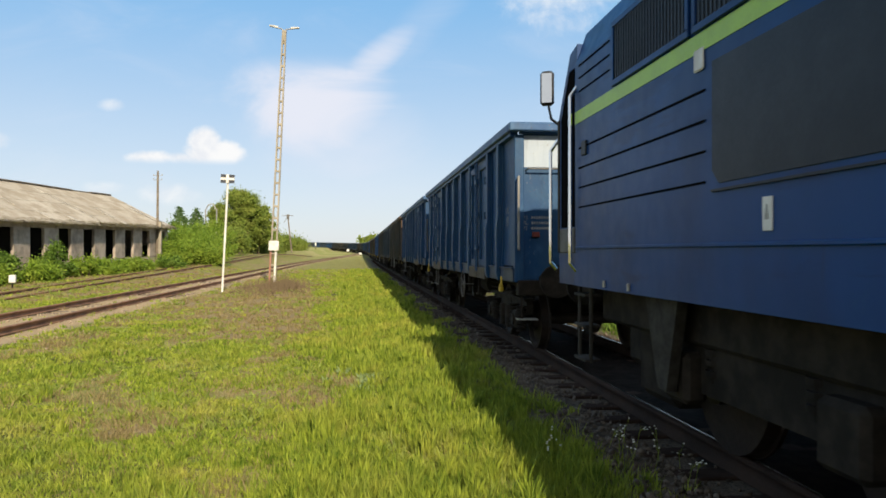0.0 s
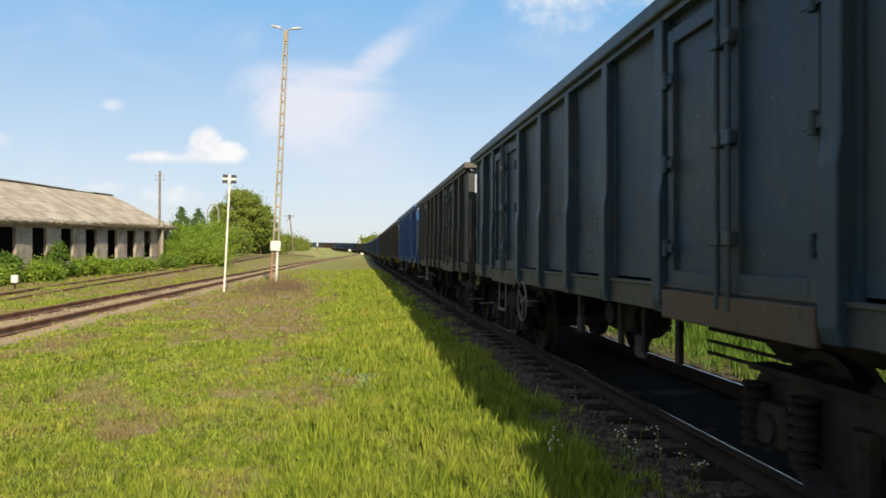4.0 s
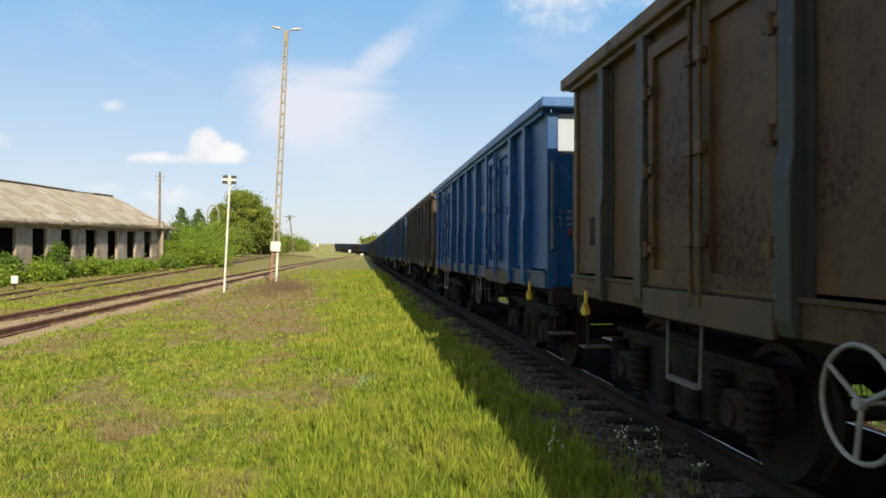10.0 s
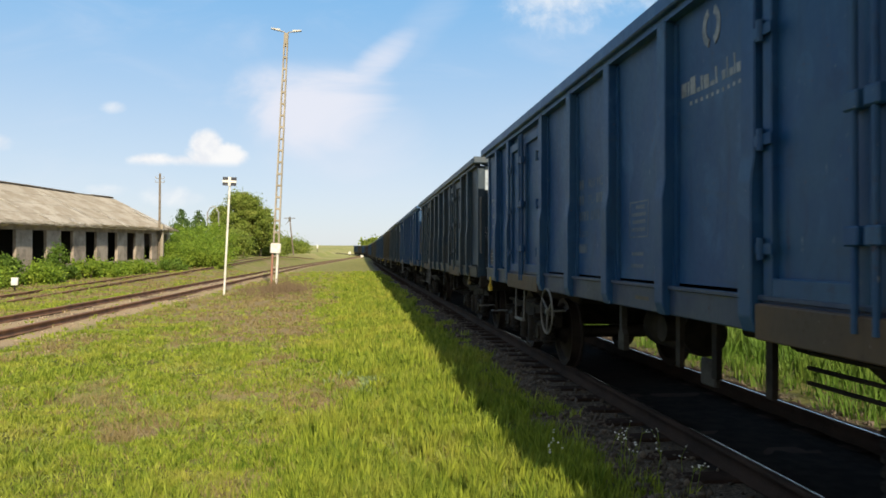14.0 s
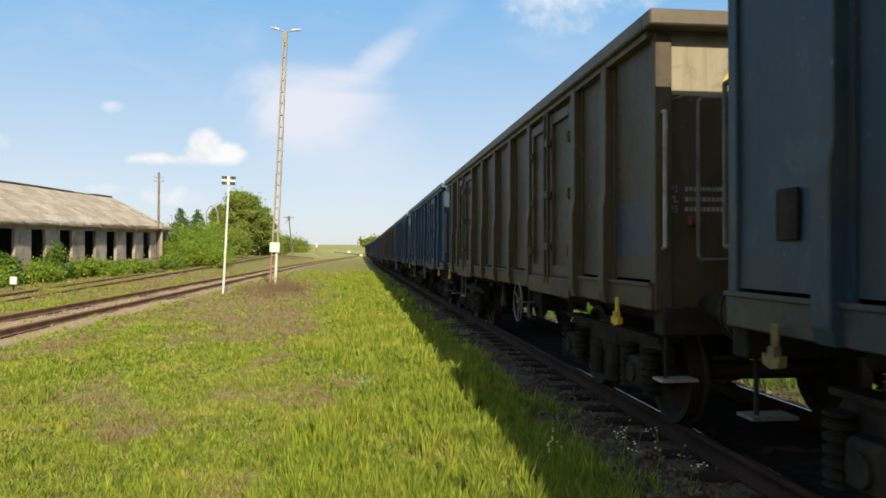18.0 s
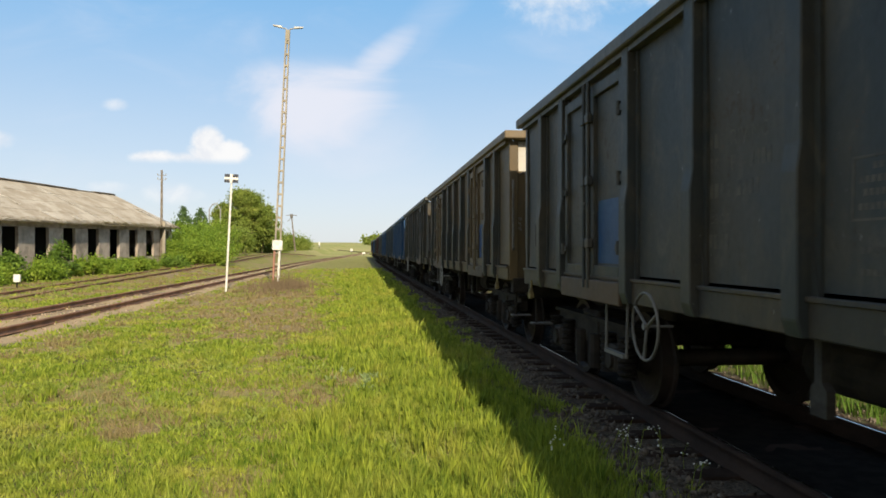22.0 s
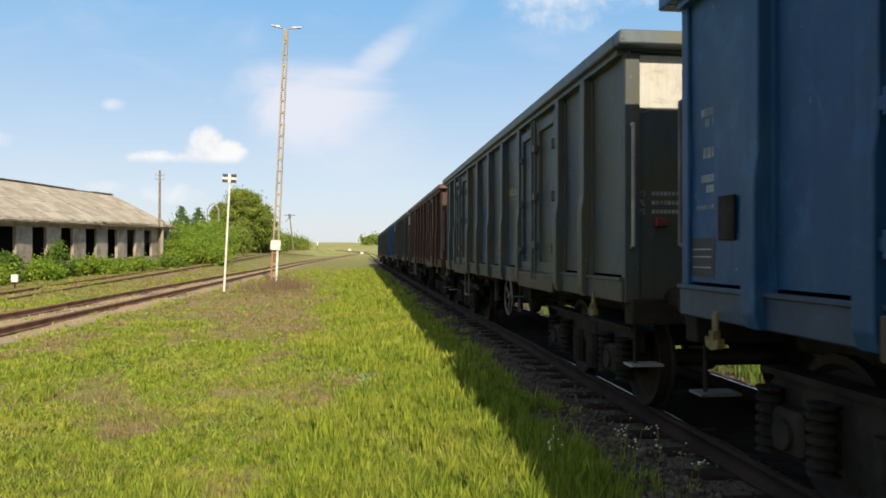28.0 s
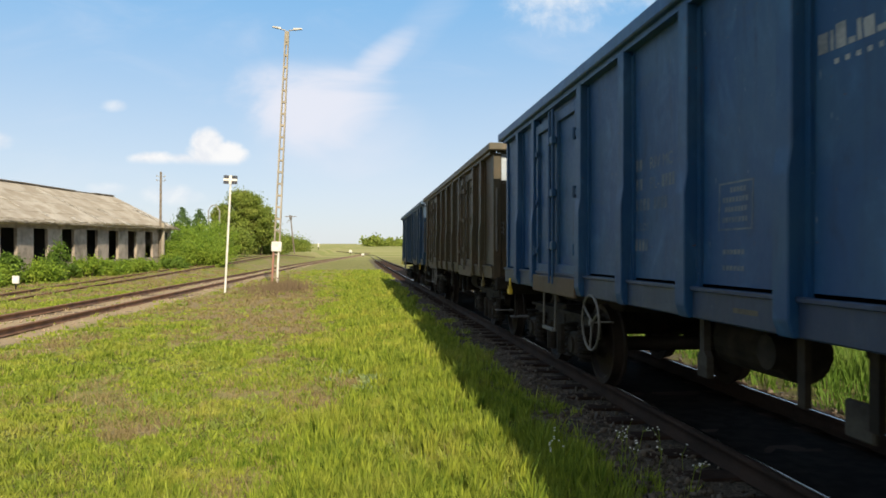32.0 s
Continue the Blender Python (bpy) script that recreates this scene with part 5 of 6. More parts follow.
def make_mast():
    m = thing("lamp_mast", "tall weathered concrete ladder-type mast with two thin lamp arms", "lamp mast", pose(-4.14, 36.96, GROUND_Z - 0.14, 0, 2.6, 0))
    H = 12.6
    for s in (-1, 1):
        bm = B()
        for i in range(12):
            a, b = i / 12, (i + 1) / 12
            wa, wb = 0.135 - 0.065 * a, 0.135 - 0.065 * b
            prism_pts = [(s * wa - 0.035, H * a), (s * wa + 0.035, H * a), (s * wb + 0.035, H * b), (s * wb - 0.035, H * b)]
            prism(bm, prism_pts, -0.09, 0.09, "y")
        part("leg", bm, CONCRETE, m)
    for i in range(1, 22):
        a = i / 22
        wa = 0.135 - 0.065 * a
        part("rung", box(B(), -wa, wa, -0.07, 0.07, H * a - 0.05, H * a + 0.05, 0.01), CONCRETE, m)
    part("cap", box(B(), -0.10, 0.10, -0.10, 0.10, H - 0.5, H + 0.05, 0.02), CONCRETE, m)
    for s in (-1, 1):
        bm = B()
        tube(bm, [Vector((0, 0, H - 0.1)), Vector((s * 0.10, 0, H + 0.10)), Vector((s * 0.35, 0, H + 0.16))], 0.03)
        arm = part("lamp_arm", bm, GALV, m)
        bm = B()
        prism(bm, [(s * 0.30, H + 0.13), (s * 0.72, H + 0.20), (s * 0.72, H + 0.25), (s * 0.30, H + 0.22)], -0.08, 0.08, "y")
        part("lamp_head", bm, GALV, arm)
    part("switch_box", box(B(), -0.24, 0.24, -0.26, -0.08, 1.84, 2.32, 0.02), WHITE, m, "white switch box")
    bm = B()
    rod(bm, (0.10, -0.13, 0), (0.10, -0.13, 1.86), 0.055, None, 12)
    part("cable_pipe", bm, WHITE, m, "white cable pipe")
    bm = B()
    rod(bm, (-0.14, -0.11, 0), (-0.14, -0.11, 1.86), 0.05, None, 12)
    part("guard_pipe", bm, worn("faded_red_paint", (0.36, 0.16, 0.11), (0.28, 0.16, 0.12), 0.6), m, "faded red pipe")


def make_sign():
    m = thing("track_sign", "white pole with a dark board crossed in white", "railway sign", pose(-5.47, 31.0, GROUND_Z - 0.03, 0, 2.9, -6))
    bm = B()
    rod(bm, (0, 0, 0), (0, 0, 4.50), 0.045, 0.04, 12)
    part("pole", bm, WHITE, m)
    bd = part("board", box(B(), -0.28, 0.28, -0.07, -0.05, 4.47, 4.82, 0.004), worn("dark_slate_paint", (0.035, 0.04, 0.055), (0.05, 0.055, 0.07), 0.5), m, "dark board")
    part("cross_bar", box(B(), -0.28, 0.28, -0.078, -0.0705, 4.60, 4.69), WHITE, bd, "white horizontal bar")
    part("cross_bar", box(B(), -0.055, 0.055, -0.080, -0.0785, 4.47, 4.82), WHITE, bd, "white upright bar")


def make_poles():
    p = thing("timber_pole", "weathered grey timber line pole beside the derelict shed", "utility pole", pose(-15.9, 61.5, land(-15.9, 61.5), 0, 0.3, 0))
    bm = B()
    rod(bm, (0, 0, 0), (0, 0, 7.68), 0.11, 0.08, 12)
    part("shaft", bm, TIMBER, p)
    part("footing", box(B(), 0.10, 0.32, -0.13, 0.13, 0, 3.6, 0.02), CONCRETE, p, "concrete footing post")
    for k, z in enumerate((6.95, 7.28)):
        bm = B()
        rod(bm, (-0.32, 0, z), (0.32, 0, z), 0.02)
        rod(bm, (-0.32, 0, z), (-0.32, 0, z + 0.14), 0.035)
        rod(bm, (0.32, 0, z), (0.32, 0, z + 0.14), 0.035)
        part("insulator_arm", bm, GALV, p)
    for (x, y, lean, h) in ((-13.0, 150.0, -6.0, 7.4),):
        q = thing("braced_pole", "grey timber pole with cross arms and a transformer", "utility pole", pose(x, y, land(x, y), 0, lean, 0))
        bm = B()
        rod(bm, (0, 0, 0), (0, 0, h), 0.16, 0.11, 10)
        part("shaft", bm, TIMBER, q)
        bm = B()
        rod(bm, (-1.1, 0, h + 0.1), (1.1, 0, h - 0.1), 0.06)
        rod(bm, (-0.9, 0, h - 1.2), (0.2, 0, h - 0.1), 0.05)
        part("cross_arm", bm, TIMBER, q)
        part("transformer", box(B(), -0.25, 0.25, -0.25, 0.25, h - 0.6, h + 0.25, 0.05), LEVER, q)
    q = thing("portal_frame", "pale grey concrete line portal behind the bushes", "utility pole", pose(-20.2, 106.0, land(-20.2, 106.0)))
    for x in (-0.75, 0.75):
        part("shaft", rod(B(), (x, 0, 0), (x, 0, 6.3), 0.11, 0.09, 10), GALV, q)
    part("pitched_beam", tube(B(), [Vector((-0.75, 0, 6.25)), Vector((-0.35, 0, 6.95)), Vector((0.25, 0, 7.05)), Vector((0.75, 0, 6.25))], 0.07), GALV, q)


def make_markers():
    for x, y, h, wd in ((-15.0, 34.4, 0.62, 0.28), (-3.1, 242, 1.5, 0.8), (0.7, 192, 0.9, 0.75), (-14.5, 262, 2.4, 0.45)):
        q = thing("marker_post", "small white trackside marker on a short post", "marker post", pose(x, y, land(x, y)))
        bm = B()
        rod(bm, (0, 0, -0.05), (0, 0, h * 0.6), 0.04 if h < 0.8 else 0.09)
        part("post", bm, STEEL, q)
        part("marker", box(B(), -wd / 2, wd / 2, -0.06, 0.06, h * 0.45, h, 0.02), WHITE, q)


make_mast()
make_sign()
make_poles()
make_markers()

# ---- derelict shed ----
SHED_A, SHED_B = Vector((-19.95, 27.2, 0)), Vector((-15.75, 64.2, 0))


def make_shed():
    d = (SHED_B - SHED_A)
    length = d.length
    ang = math.degrees(math.atan2(-d.x, d.y))
    sh = thing("derelict_shed", "long derelict plastered shed with empty openings and a mossy sheet roof", "shed", pose(SHED_A.x, SHED_A.y, -0.29, 0.93, 0, ang))
    depth, eave, ridge = 10.0, 3.35, 6.18
    # front wall: pillars between openings, a plinth and a lintel
    bay, pier = 3.08, 1.60
    n = int((length - 1.4) / bay)
    part("plinth", box(B(), -0.35, 0, 0, length, 0, 0.85), PLASTER, sh)
    part("lintel", box(B(), -0.35, 0, 0, length, 2.86, eave), PLASTER, sh)
    for i in range(n + 1):
        y0 = i * bay + 2.60
        if y0 > length - 0.3:
            continue
        bm = box(B(), -0.17, 0.03, y0, min(y0 + pier, length), 0.85, 2.86, 0.02)
        for v in bm.verts:
            v.co.y += 0.05 * noise.noise((i * 3.1, v.co.z * 2, 1))
        part("pier", bm, PLASTER, sh)
    part("pier", box(B(), -0.17, 0.03, 0, 1.2, 0.85, 2.86), PLASTER, sh)
    part("back_wall", box(B(), -depth, -depth + 0.3, 0, length, 0, eave), PLASTER, sh)
    for y in (0, length - 0.3):
        bm = B()
        prism(bm, [(-0.36, 0), (-0.36, eave), (-depth / 2, ridge - 0.15 - 0.5 * y / length), (-depth + 0.3, eave), (-depth + 0.3, 0)], y, y + 0.3, "y")
        part("gable_wall", bm, PLASTER, sh)
    # Floor and added partition are coloured near black to imitate indoor shade.
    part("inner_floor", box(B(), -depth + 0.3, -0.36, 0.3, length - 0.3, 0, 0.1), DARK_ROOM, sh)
    part("inner_wall", box(B(), -4.2, -4.0, 0.3, length - 0.3, 0.1, eave), DARK_ROOM, sh, "added partition, coloured dark as indoor shade")
    # roof sheets in courses
    rng = random.Random(4)
    run = depth / 2 + 0.55
    slope = math.atan2(ridge - eave, depth / 2)
    ln = run / math.cos(slope)
    courses, cols = 4, 20
    wdt = (length + 1.2) / cols
    for side in (0, 1):
        for c in range(courses):
            for k in range(cols):
                a = -0.6 + k * wdt
                l0, l1 = ln * c / courses - 0.10, ln * (c + 1) / courses + 0.02
                bm = B()
                nseg = 12
                for seg in range(nseg):
                    ya, yb = a + wdt * seg / nseg, a + wdt * (seg + 1) / nseg
                    za, zb = (0.025 if seg % 2 else 0), (0 if seg % 2 else 0.025)
                    q = []
                    for yy, zz in ((ya, za), (yb, zb)):
                        for l, lift in ((l0, 0.045), (l1, 0.0)):
                            x = -depth / 2 + (1 if not side else -1) * math.cos(slope) * l
                            z = ridge + 0.08 - math.sin(slope) * l + zz + lift * (1 if l == l0 else 0) + 0.012 * (courses - c)
                            z += 0.07 * noise.noise((yy * 0.12, l * 0.2, 5)) + (0.10 - 0.55 * yy / length - 0.14 * math.sin(math.pi * (yy + 0.6) / (length + 1.2))) * (1 - l / ln)
                            q.append(bm.verts.new((x, yy, z - (0.045 if l == l0 else 0))))
                    bm.faces.new((q[0], q[1], q[3], q[2]))
                bmesh.ops.remove_doubles(bm, verts=bm.verts[:], dist=0.0005)
                bmesh.ops.solidify(bm, geom=bm.faces[:], thickness=0.012)
                part("roof_sheet", bm, ROOF, sh)
    rng2 = np.random.default_rng(3)
    k = 9000
    yy = rng2.random(k) * (length + 1.2) - 0.6
    ll = ln - 0.06 - 0.5 * rng2.random(k) ** 3
    base = np.stack([-depth / 2 + math.cos(slope) * ll, yy, ridge + 0.09 - math.sin(slope) * ll - 0.14 * np.sin(math.pi * (yy + 0.6) / (length + 1.2)) * (1 - ll / ln)], 1)
    tip = base + np.stack([0.02 + 0.12 * rng2.random(k), 0.09 * rng2.normal(size=k), 0.05 - 0.26 * rng2.random(k) * (0.5 + 0.5 * np.sin(yy * 2.3) ** 2)], 1)
    wid = np.stack([0 * yy, 0.03 + 0.04 * rng2.random(k), 0 * yy], 1)
    tagged(mesh_object("eave_moss", np.stack([base - wid, base + wid, tip], 1).reshape(-1, 3), np.arange(3 * k).reshape(-1, 3), MOSS, sh, "ragged dry moss along the eave"), kind="stuff")
    def roof_z(y, l):
        return ridge + 0.148 - math.sin(slope) * l + 0.07 * noise.noise((y * 0.12, l * 0.2, 5)) + (0.10 - 0.55 * y / length - 0.14 * math.sin(math.pi * (y + 0.6) / (length + 1.2))) * (1 - l / ln)

    for y, l0, l1, wd in ((11.5, 4.6, 5.6, 0.5), (17.5, 1.2, 4.2, 0.16), (18.6, 4.9, 6.0, 0.3), (21.5, 5.3, 6.1, 0.6), (25.0, 0.6, 6.0, 0.2), (28.5, 3.4, 6.1, 0.42), (36.5, 2.5, 6.0, 0.6), (8.0, 0.4, 1.4, 0.3)):
        bm = B()
        last = None
        for i in range(9):
            l = l0 + (l1 - l0) * i / 8
            x = -depth / 2 + math.cos(slope) * l
            row = [bm.verts.new((x, y + d * wd / 2 + 0.05 * noise.noise((i * 0.9, d, y)), roof_z(y, l))) for d in (-1, 1)]
            if last:
                bm.faces.new((last[0], row[0], row[1], last[1]))
            last = row
        bmesh.ops.solidify(bm, geom=bm.faces[:], thickness=0.012)
        part("bare_strip", bm, PALE_SHEET, sh, "pale bare strip of roof sheet")
    for y0, y1 in ((6.2, 16.0), (20.5, 31.0), (34.0, 37.5)):
        bm = B()
        box(bm, -depth / 2 - 0.18, -depth / 2 + 0.18, y0, y1, -0.03, 0.05, 0.02)
        bmesh.ops.subdivide_edges(bm, edges=[e for e in bm.edges if abs(e.verts[0].co.y - e.verts[1].co.y) > 3], cuts=10)
        for v in bm.verts:
            v.co.z += roof_z(v.co.y, 0.0) + 0.03
        part("ridge_cap", bm, TIMBER, sh, "weathered brown ridge capping")


def roof_material():
    m, n, bsdf, co = material("mossy_sheet_roof", 0.9, 0.0, 0.2)
    rnd = n.add("ShaderNodeObjectInfo").outputs["Random"]
    big, fine = n.noise(co, 0.8, 5, 0.65), n.noise(co, 9.0, 5, 0.65)
    col = n.mix(rnd, (0.38, 0.345, 0.290), (0.465, 0.43, 0.370))
    col = n.mix(n.smooth(big, 0.40, 0.62), col, (0.31, 0.272, 0.215))
    col = n.mix(n.smooth(fine, 0.55, 0.7), col, (0.225, 0.195, 0.145))
    n.put(col, bsdf.inputs["Base Color"])
    bumped(n, bsdf, fine, 0.5, 0.02)
    return m


ROOF = roof_material()
MOSS = leafy("dry_moss", (0.16, 0.135, 0.06), (0.30, 0.25, 0.13), (0.22, 0.20, 0.08), 0.1)
make_shed()

# ---- trees and bushes ----


def leaf_cloud(rng, lumps, count, size, squash=1.0):
    """Small leaves scattered in the outer shells of many lumps (centre, radius)."""
    cs, rs = np.array([c for c, _ in lumps]), np.array([r for _, r in lumps])
    pick = rng.choice(len(lumps), count, p=rs ** 2 / (rs ** 2).sum())
    d = rng.normal(size=(count, 3))
    d /= np.linalg.norm(d, axis=1)[:, None]
    rad = rs[pick] * (0.25 + 0.85 * np.abs(rng.normal(size=count)))
    p = cs[pick] + d * rad[:, None] * np.array((1, 1, squash))
    p[:, 2] = np.maximum(p[:, 2], 0.02)
    a = rng.normal(size=(count, 3))
    a /= np.linalg.norm(a, axis=1)[:, None]
    b = np.cross(a, d + 0.6 * rng.normal(size=(count, 3)))
    b /= np.linalg.norm(b, axis=1)[:, None] + 1e-6
    q = (size * (0.5 + rng.random(count)))[:, None]
    verts = np.stack([p - a * q, p + b * q * 0.6, p + a * q, p - b * q * 0.6], 1).reshape(-1, 3)
    return verts, np.arange(count * 4).reshape(-1, 4)


def make_tree(x, y, h, spread, seed, leaf=LEAF, leaves=9000, size=0.22, name="broadleaf_tree", label="broad green deciduous tree with a dense uneven crown"):
    rng = np.random.default_rng(seed)
    z0 = land(x, y)
    t = thing(name, label, "tree", pose(x, y, z0))
    bm = B()
    rod(bm, (0, 0, -0.2), (0.1, 0, h * 0.4), h * 0.028, h * 0.018, 9)
    lumps = []
    for i in range(int(120 + spread)):
        a, q = rng.random() * 6.28, rng.random()
        zz = h * (0.24 + 0.66 * rng.random())
        lim = spread * (0.95 - 0.75 * max(0, (zz / h - 0.5)) * 1.7)
        c = (math.cos(a) * lim * (0.25 + 0.6 * q), math.sin(a) * lim * (0.25 + 0.6 * q), zz)
        lumps.append((c, spread * (0.06 + 0.13 * rng.random() ** 1.5)))
        rod(bm, (0.1, 0, h * (0.2 + 0.2 * q)), c, h * 0.010, h * 0.003, 5)
    part("trunk", bm, BARK, t)
    verts, faces = leaf_cloud(rng, lumps, leaves, size, 0.85)
    mesh_object("crown", verts, faces, leaf, t)
    return t


def make_conifer(x, y, h, spread, seed):
    rng = np.random.default_rng(seed)
    t = thing("conifer", "dark green conifer with a pointed crown", "tree", pose(x, y, land(x, y)))
    bm = B()
    rod(bm, (0, 0, -0.1), (0, 0, h * 0.97), 0.2, 0.03, 8)
    part("trunk", bm, BARK, t)
    lumps = []
    for i in range(110):
        q = i / 110
        a = rng.random() * 6.28
        r = spread * (1 - q) * (0.55 + 0.4 * rng.random())
        lumps.append(((math.cos(a) * r, math.sin(a) * r, h * (0.12 + 0.86 * q)), spread * (0.34 - 0.27 * q)))
    verts, faces = leaf_cloud(rng, lumps, 14000, 0.09, 0.6)
    mesh_object("crown", verts, faces, CONIFER, t)


def make_bush(x, y, h, spread, seed, leaf=SHRUB, leaves=2500, size=0.10, name="bush", label="leafy green bush in front of the shed"):
    rng = np.random.default_rng(seed)
    t = thing(name, label, "bush", pose(x, y, land(x, y)))
    bm = B()
    lumps = []
    for i in range(22):
        a, q = rng.random() * 6.28, rng.random() ** 0.6
        c = (math.cos(a) * spread * q * 0.8, math.sin(a) * spread * q * 0.8, h * (0.12 + 0.70 * rng.random() * (1.1 - 0.5 * q)))
        lumps.append((c, min(h, spread) * (0.14 + 0.20 * rng.random())))
        rod(bm, (c[0] * 0.3, c[1] * 0.3, -0.1), c, 0.03, 0.01, 5)
    part("stems", bm, BARK, t)
    verts, faces = leaf_cloud(rng, lumps, leaves, size, 0.9)
    mesh_object("foliage", verts, faces, leaf, t)


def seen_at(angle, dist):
    """A place fitted to the camera's view: dist metres ahead of it, at an angle (degrees) right of the tracks."""
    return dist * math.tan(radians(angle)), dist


def make_plants():
    rng = random.Random(11)
    d = (SHED_B - SHED_A).normalized()
    side = Vector((d.y, -d.x, 0))
    for i in range(17):
        p = SHED_A + d * (9 + i * 1.55 + rng.uniform(-0.5, 0.5)) + side * rng.uniform(1.0, 2.2)
        h = rng.choice((0.7, 0.9, 1.15))
        if i in (13, 14):
            continue
        make_bush(p.x, p.y, 2.0 if i in (2, 5) else h, rng.uniform(0.9, 1.35) * (0.75 if i in (2, 5) else 1.0), 100 + i, DARK_SHRUB if i in (2, 5, 15) else SHRUB, 7000, 0.06)
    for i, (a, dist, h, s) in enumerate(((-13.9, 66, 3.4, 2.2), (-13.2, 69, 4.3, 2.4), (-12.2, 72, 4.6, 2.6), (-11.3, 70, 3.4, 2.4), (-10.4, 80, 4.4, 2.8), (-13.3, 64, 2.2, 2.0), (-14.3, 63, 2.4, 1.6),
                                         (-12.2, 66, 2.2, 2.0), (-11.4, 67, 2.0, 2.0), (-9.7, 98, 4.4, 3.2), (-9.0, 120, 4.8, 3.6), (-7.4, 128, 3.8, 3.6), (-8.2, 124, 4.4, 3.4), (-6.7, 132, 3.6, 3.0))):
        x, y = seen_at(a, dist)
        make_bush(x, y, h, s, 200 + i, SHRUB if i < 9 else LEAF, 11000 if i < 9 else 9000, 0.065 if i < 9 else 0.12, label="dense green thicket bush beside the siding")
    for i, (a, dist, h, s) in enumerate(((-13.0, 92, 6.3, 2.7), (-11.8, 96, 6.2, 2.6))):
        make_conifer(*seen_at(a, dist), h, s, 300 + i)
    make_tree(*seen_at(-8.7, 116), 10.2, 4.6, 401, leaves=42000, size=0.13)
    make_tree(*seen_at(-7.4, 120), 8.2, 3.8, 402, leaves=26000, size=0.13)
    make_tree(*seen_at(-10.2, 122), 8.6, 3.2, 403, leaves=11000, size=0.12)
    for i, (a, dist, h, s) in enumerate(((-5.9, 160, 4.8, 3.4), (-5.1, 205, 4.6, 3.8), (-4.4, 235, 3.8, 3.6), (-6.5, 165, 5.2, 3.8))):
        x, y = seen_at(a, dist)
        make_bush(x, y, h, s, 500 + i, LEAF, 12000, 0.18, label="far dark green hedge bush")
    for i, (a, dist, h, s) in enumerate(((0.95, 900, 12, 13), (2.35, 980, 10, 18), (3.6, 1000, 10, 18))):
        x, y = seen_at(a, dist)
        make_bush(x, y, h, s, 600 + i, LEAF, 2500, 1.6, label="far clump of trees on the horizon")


make_plants()

# ---- grass ----


def blades(name, mat, n, per, y0, y1, x_lo, x_hi, height, width, seed, keep, label, lean=0.35, spread=0.035, even=False):
    """Tufts of grass, n of them with some blades each, thinned and coarsened with the distance y ahead to fit the
    camera's view.
    """
    rng = np.random.default_rng(seed)
    y = y0 + (y1 - y0) * rng.random(n) if even else y0 * (y1 / y0) ** rng.random(n)
    lo, hi = x_lo(y), x_hi(y)
    x = lo + (hi - lo) * rng.random(n)
    k = np.array([keep(a, b) for a, b in zip(x, y)])
    ok = rng.random(n) < k[:, 0]
    x, y, tall = x[ok], y[ok], k[ok, 1]
    z = np.array([land(a, b) for a, b in zip(x, y)]) - 0.01
    tall = np.maximum(tall, 0.15) * (0.55 + 0.9 * rng.random(len(x)))
    far = np.maximum(1, y / 5.0)
    x, y, z, tall, far = (np.repeat(q, per) for q in (x, y, z, tall, far))
    n = len(x)
    a0, r0 = rng.random(n) * 2 * np.pi, spread * np.sqrt(rng.random(n)) * np.sqrt(far)
    x, y = x + r0 * np.cos(a0), y + r0 * np.sin(a0)
    h = height * tall * (0.6 + 0.6 * rng.random(n)) * (1 + 0.004 * y)
    wd = width * (0.6 + 0.8 * rng.random(n)) * far
    ang = rng.random(n) * 2 * np.pi
    la = a0 + rng.normal(size=n) * 0.7
    ll = lean * h * (0.2 + 1.1 * rng.random(n))
    base = np.stack([x, y, z], 1)
    across = np.stack([np.cos(ang), np.sin(ang), 0 * ang], 1) * wd[:, None]
    out = np.stack([np.cos(la), np.sin(la), 0 * la], 1) * ll[:, None]
    up = np.zeros((n, 3))
    up[:, 2] = h
    verts = np.stack([base - across, base + across, base + up * 0.55 + out * 0.35 + across * 0.75, base + up * 0.55 + out * 0.35 - across * 0.75, base + up + out], 1).reshape(-1, 3)
    i = (np.arange(n) * 5)[:, None]
    faces = np.concatenate([i + np.array([[0, 1, 2]]), i + np.array([[0, 2, 3]]), i + np.array([[3, 2, 4]])], 0)
    ob = mesh_object(name, verts, faces, mat)
    return tagged(ob, label, "grass", kind="stuff")


def lush(x, y):
    d = dryness(x, y)
    edge = ease((2.2 - x + 0.7 * noise.noise((x * 0.9, y * 1.1, 4))) / 1.2)
    track = 1 - 0.97 * ease((1.9 - abs(x + 7.65)) / 0.5) * (1 if y < 60 else 0.4)
    clump = 0.35 + 0.65 * ease((noise.noise((x * 4.3, y * 3.1, 17)) + 0.35) / 0.5)
    return (1 - 0.88 * ease((d - 0.66) / 0.28)) * edge * track * clump, (0.46 + 0.62 * ease((x + 1.6) / 1.6) + 0.9 * noise.noise((x * 1.1, y * 0.9, 8)) + 0.35 * noise.noise((x * 3.1, y * 2.6, 3))) * (1 - 0.45 * ease((d - 0.4) / 0.3))


def straw(x, y):
    d = dryness(x, y)
    track = 1 - 0.9 * ease((1.9 - abs(x + 7.65)) / 0.5)
    return (0.14 + 0.86 * ease((d - 0.55) / 0.25)) * ease((1.9 - x) / 0.5) * track, 0.75


def leafy_spots(x, y):
    track = 1 - ease((1.9 - abs(x + 7.65)) / 0.5)
    v = ease((noise.noise((x * 0.8, y * 0.6, 21)) + 0.12) / 0.35)
    return (0.08 + 0.92 * v) * track * ease((2.4 - x + 0.4 * noise.noise((x, y, 2))) / 0.6), 0.7 + 0.6 * v


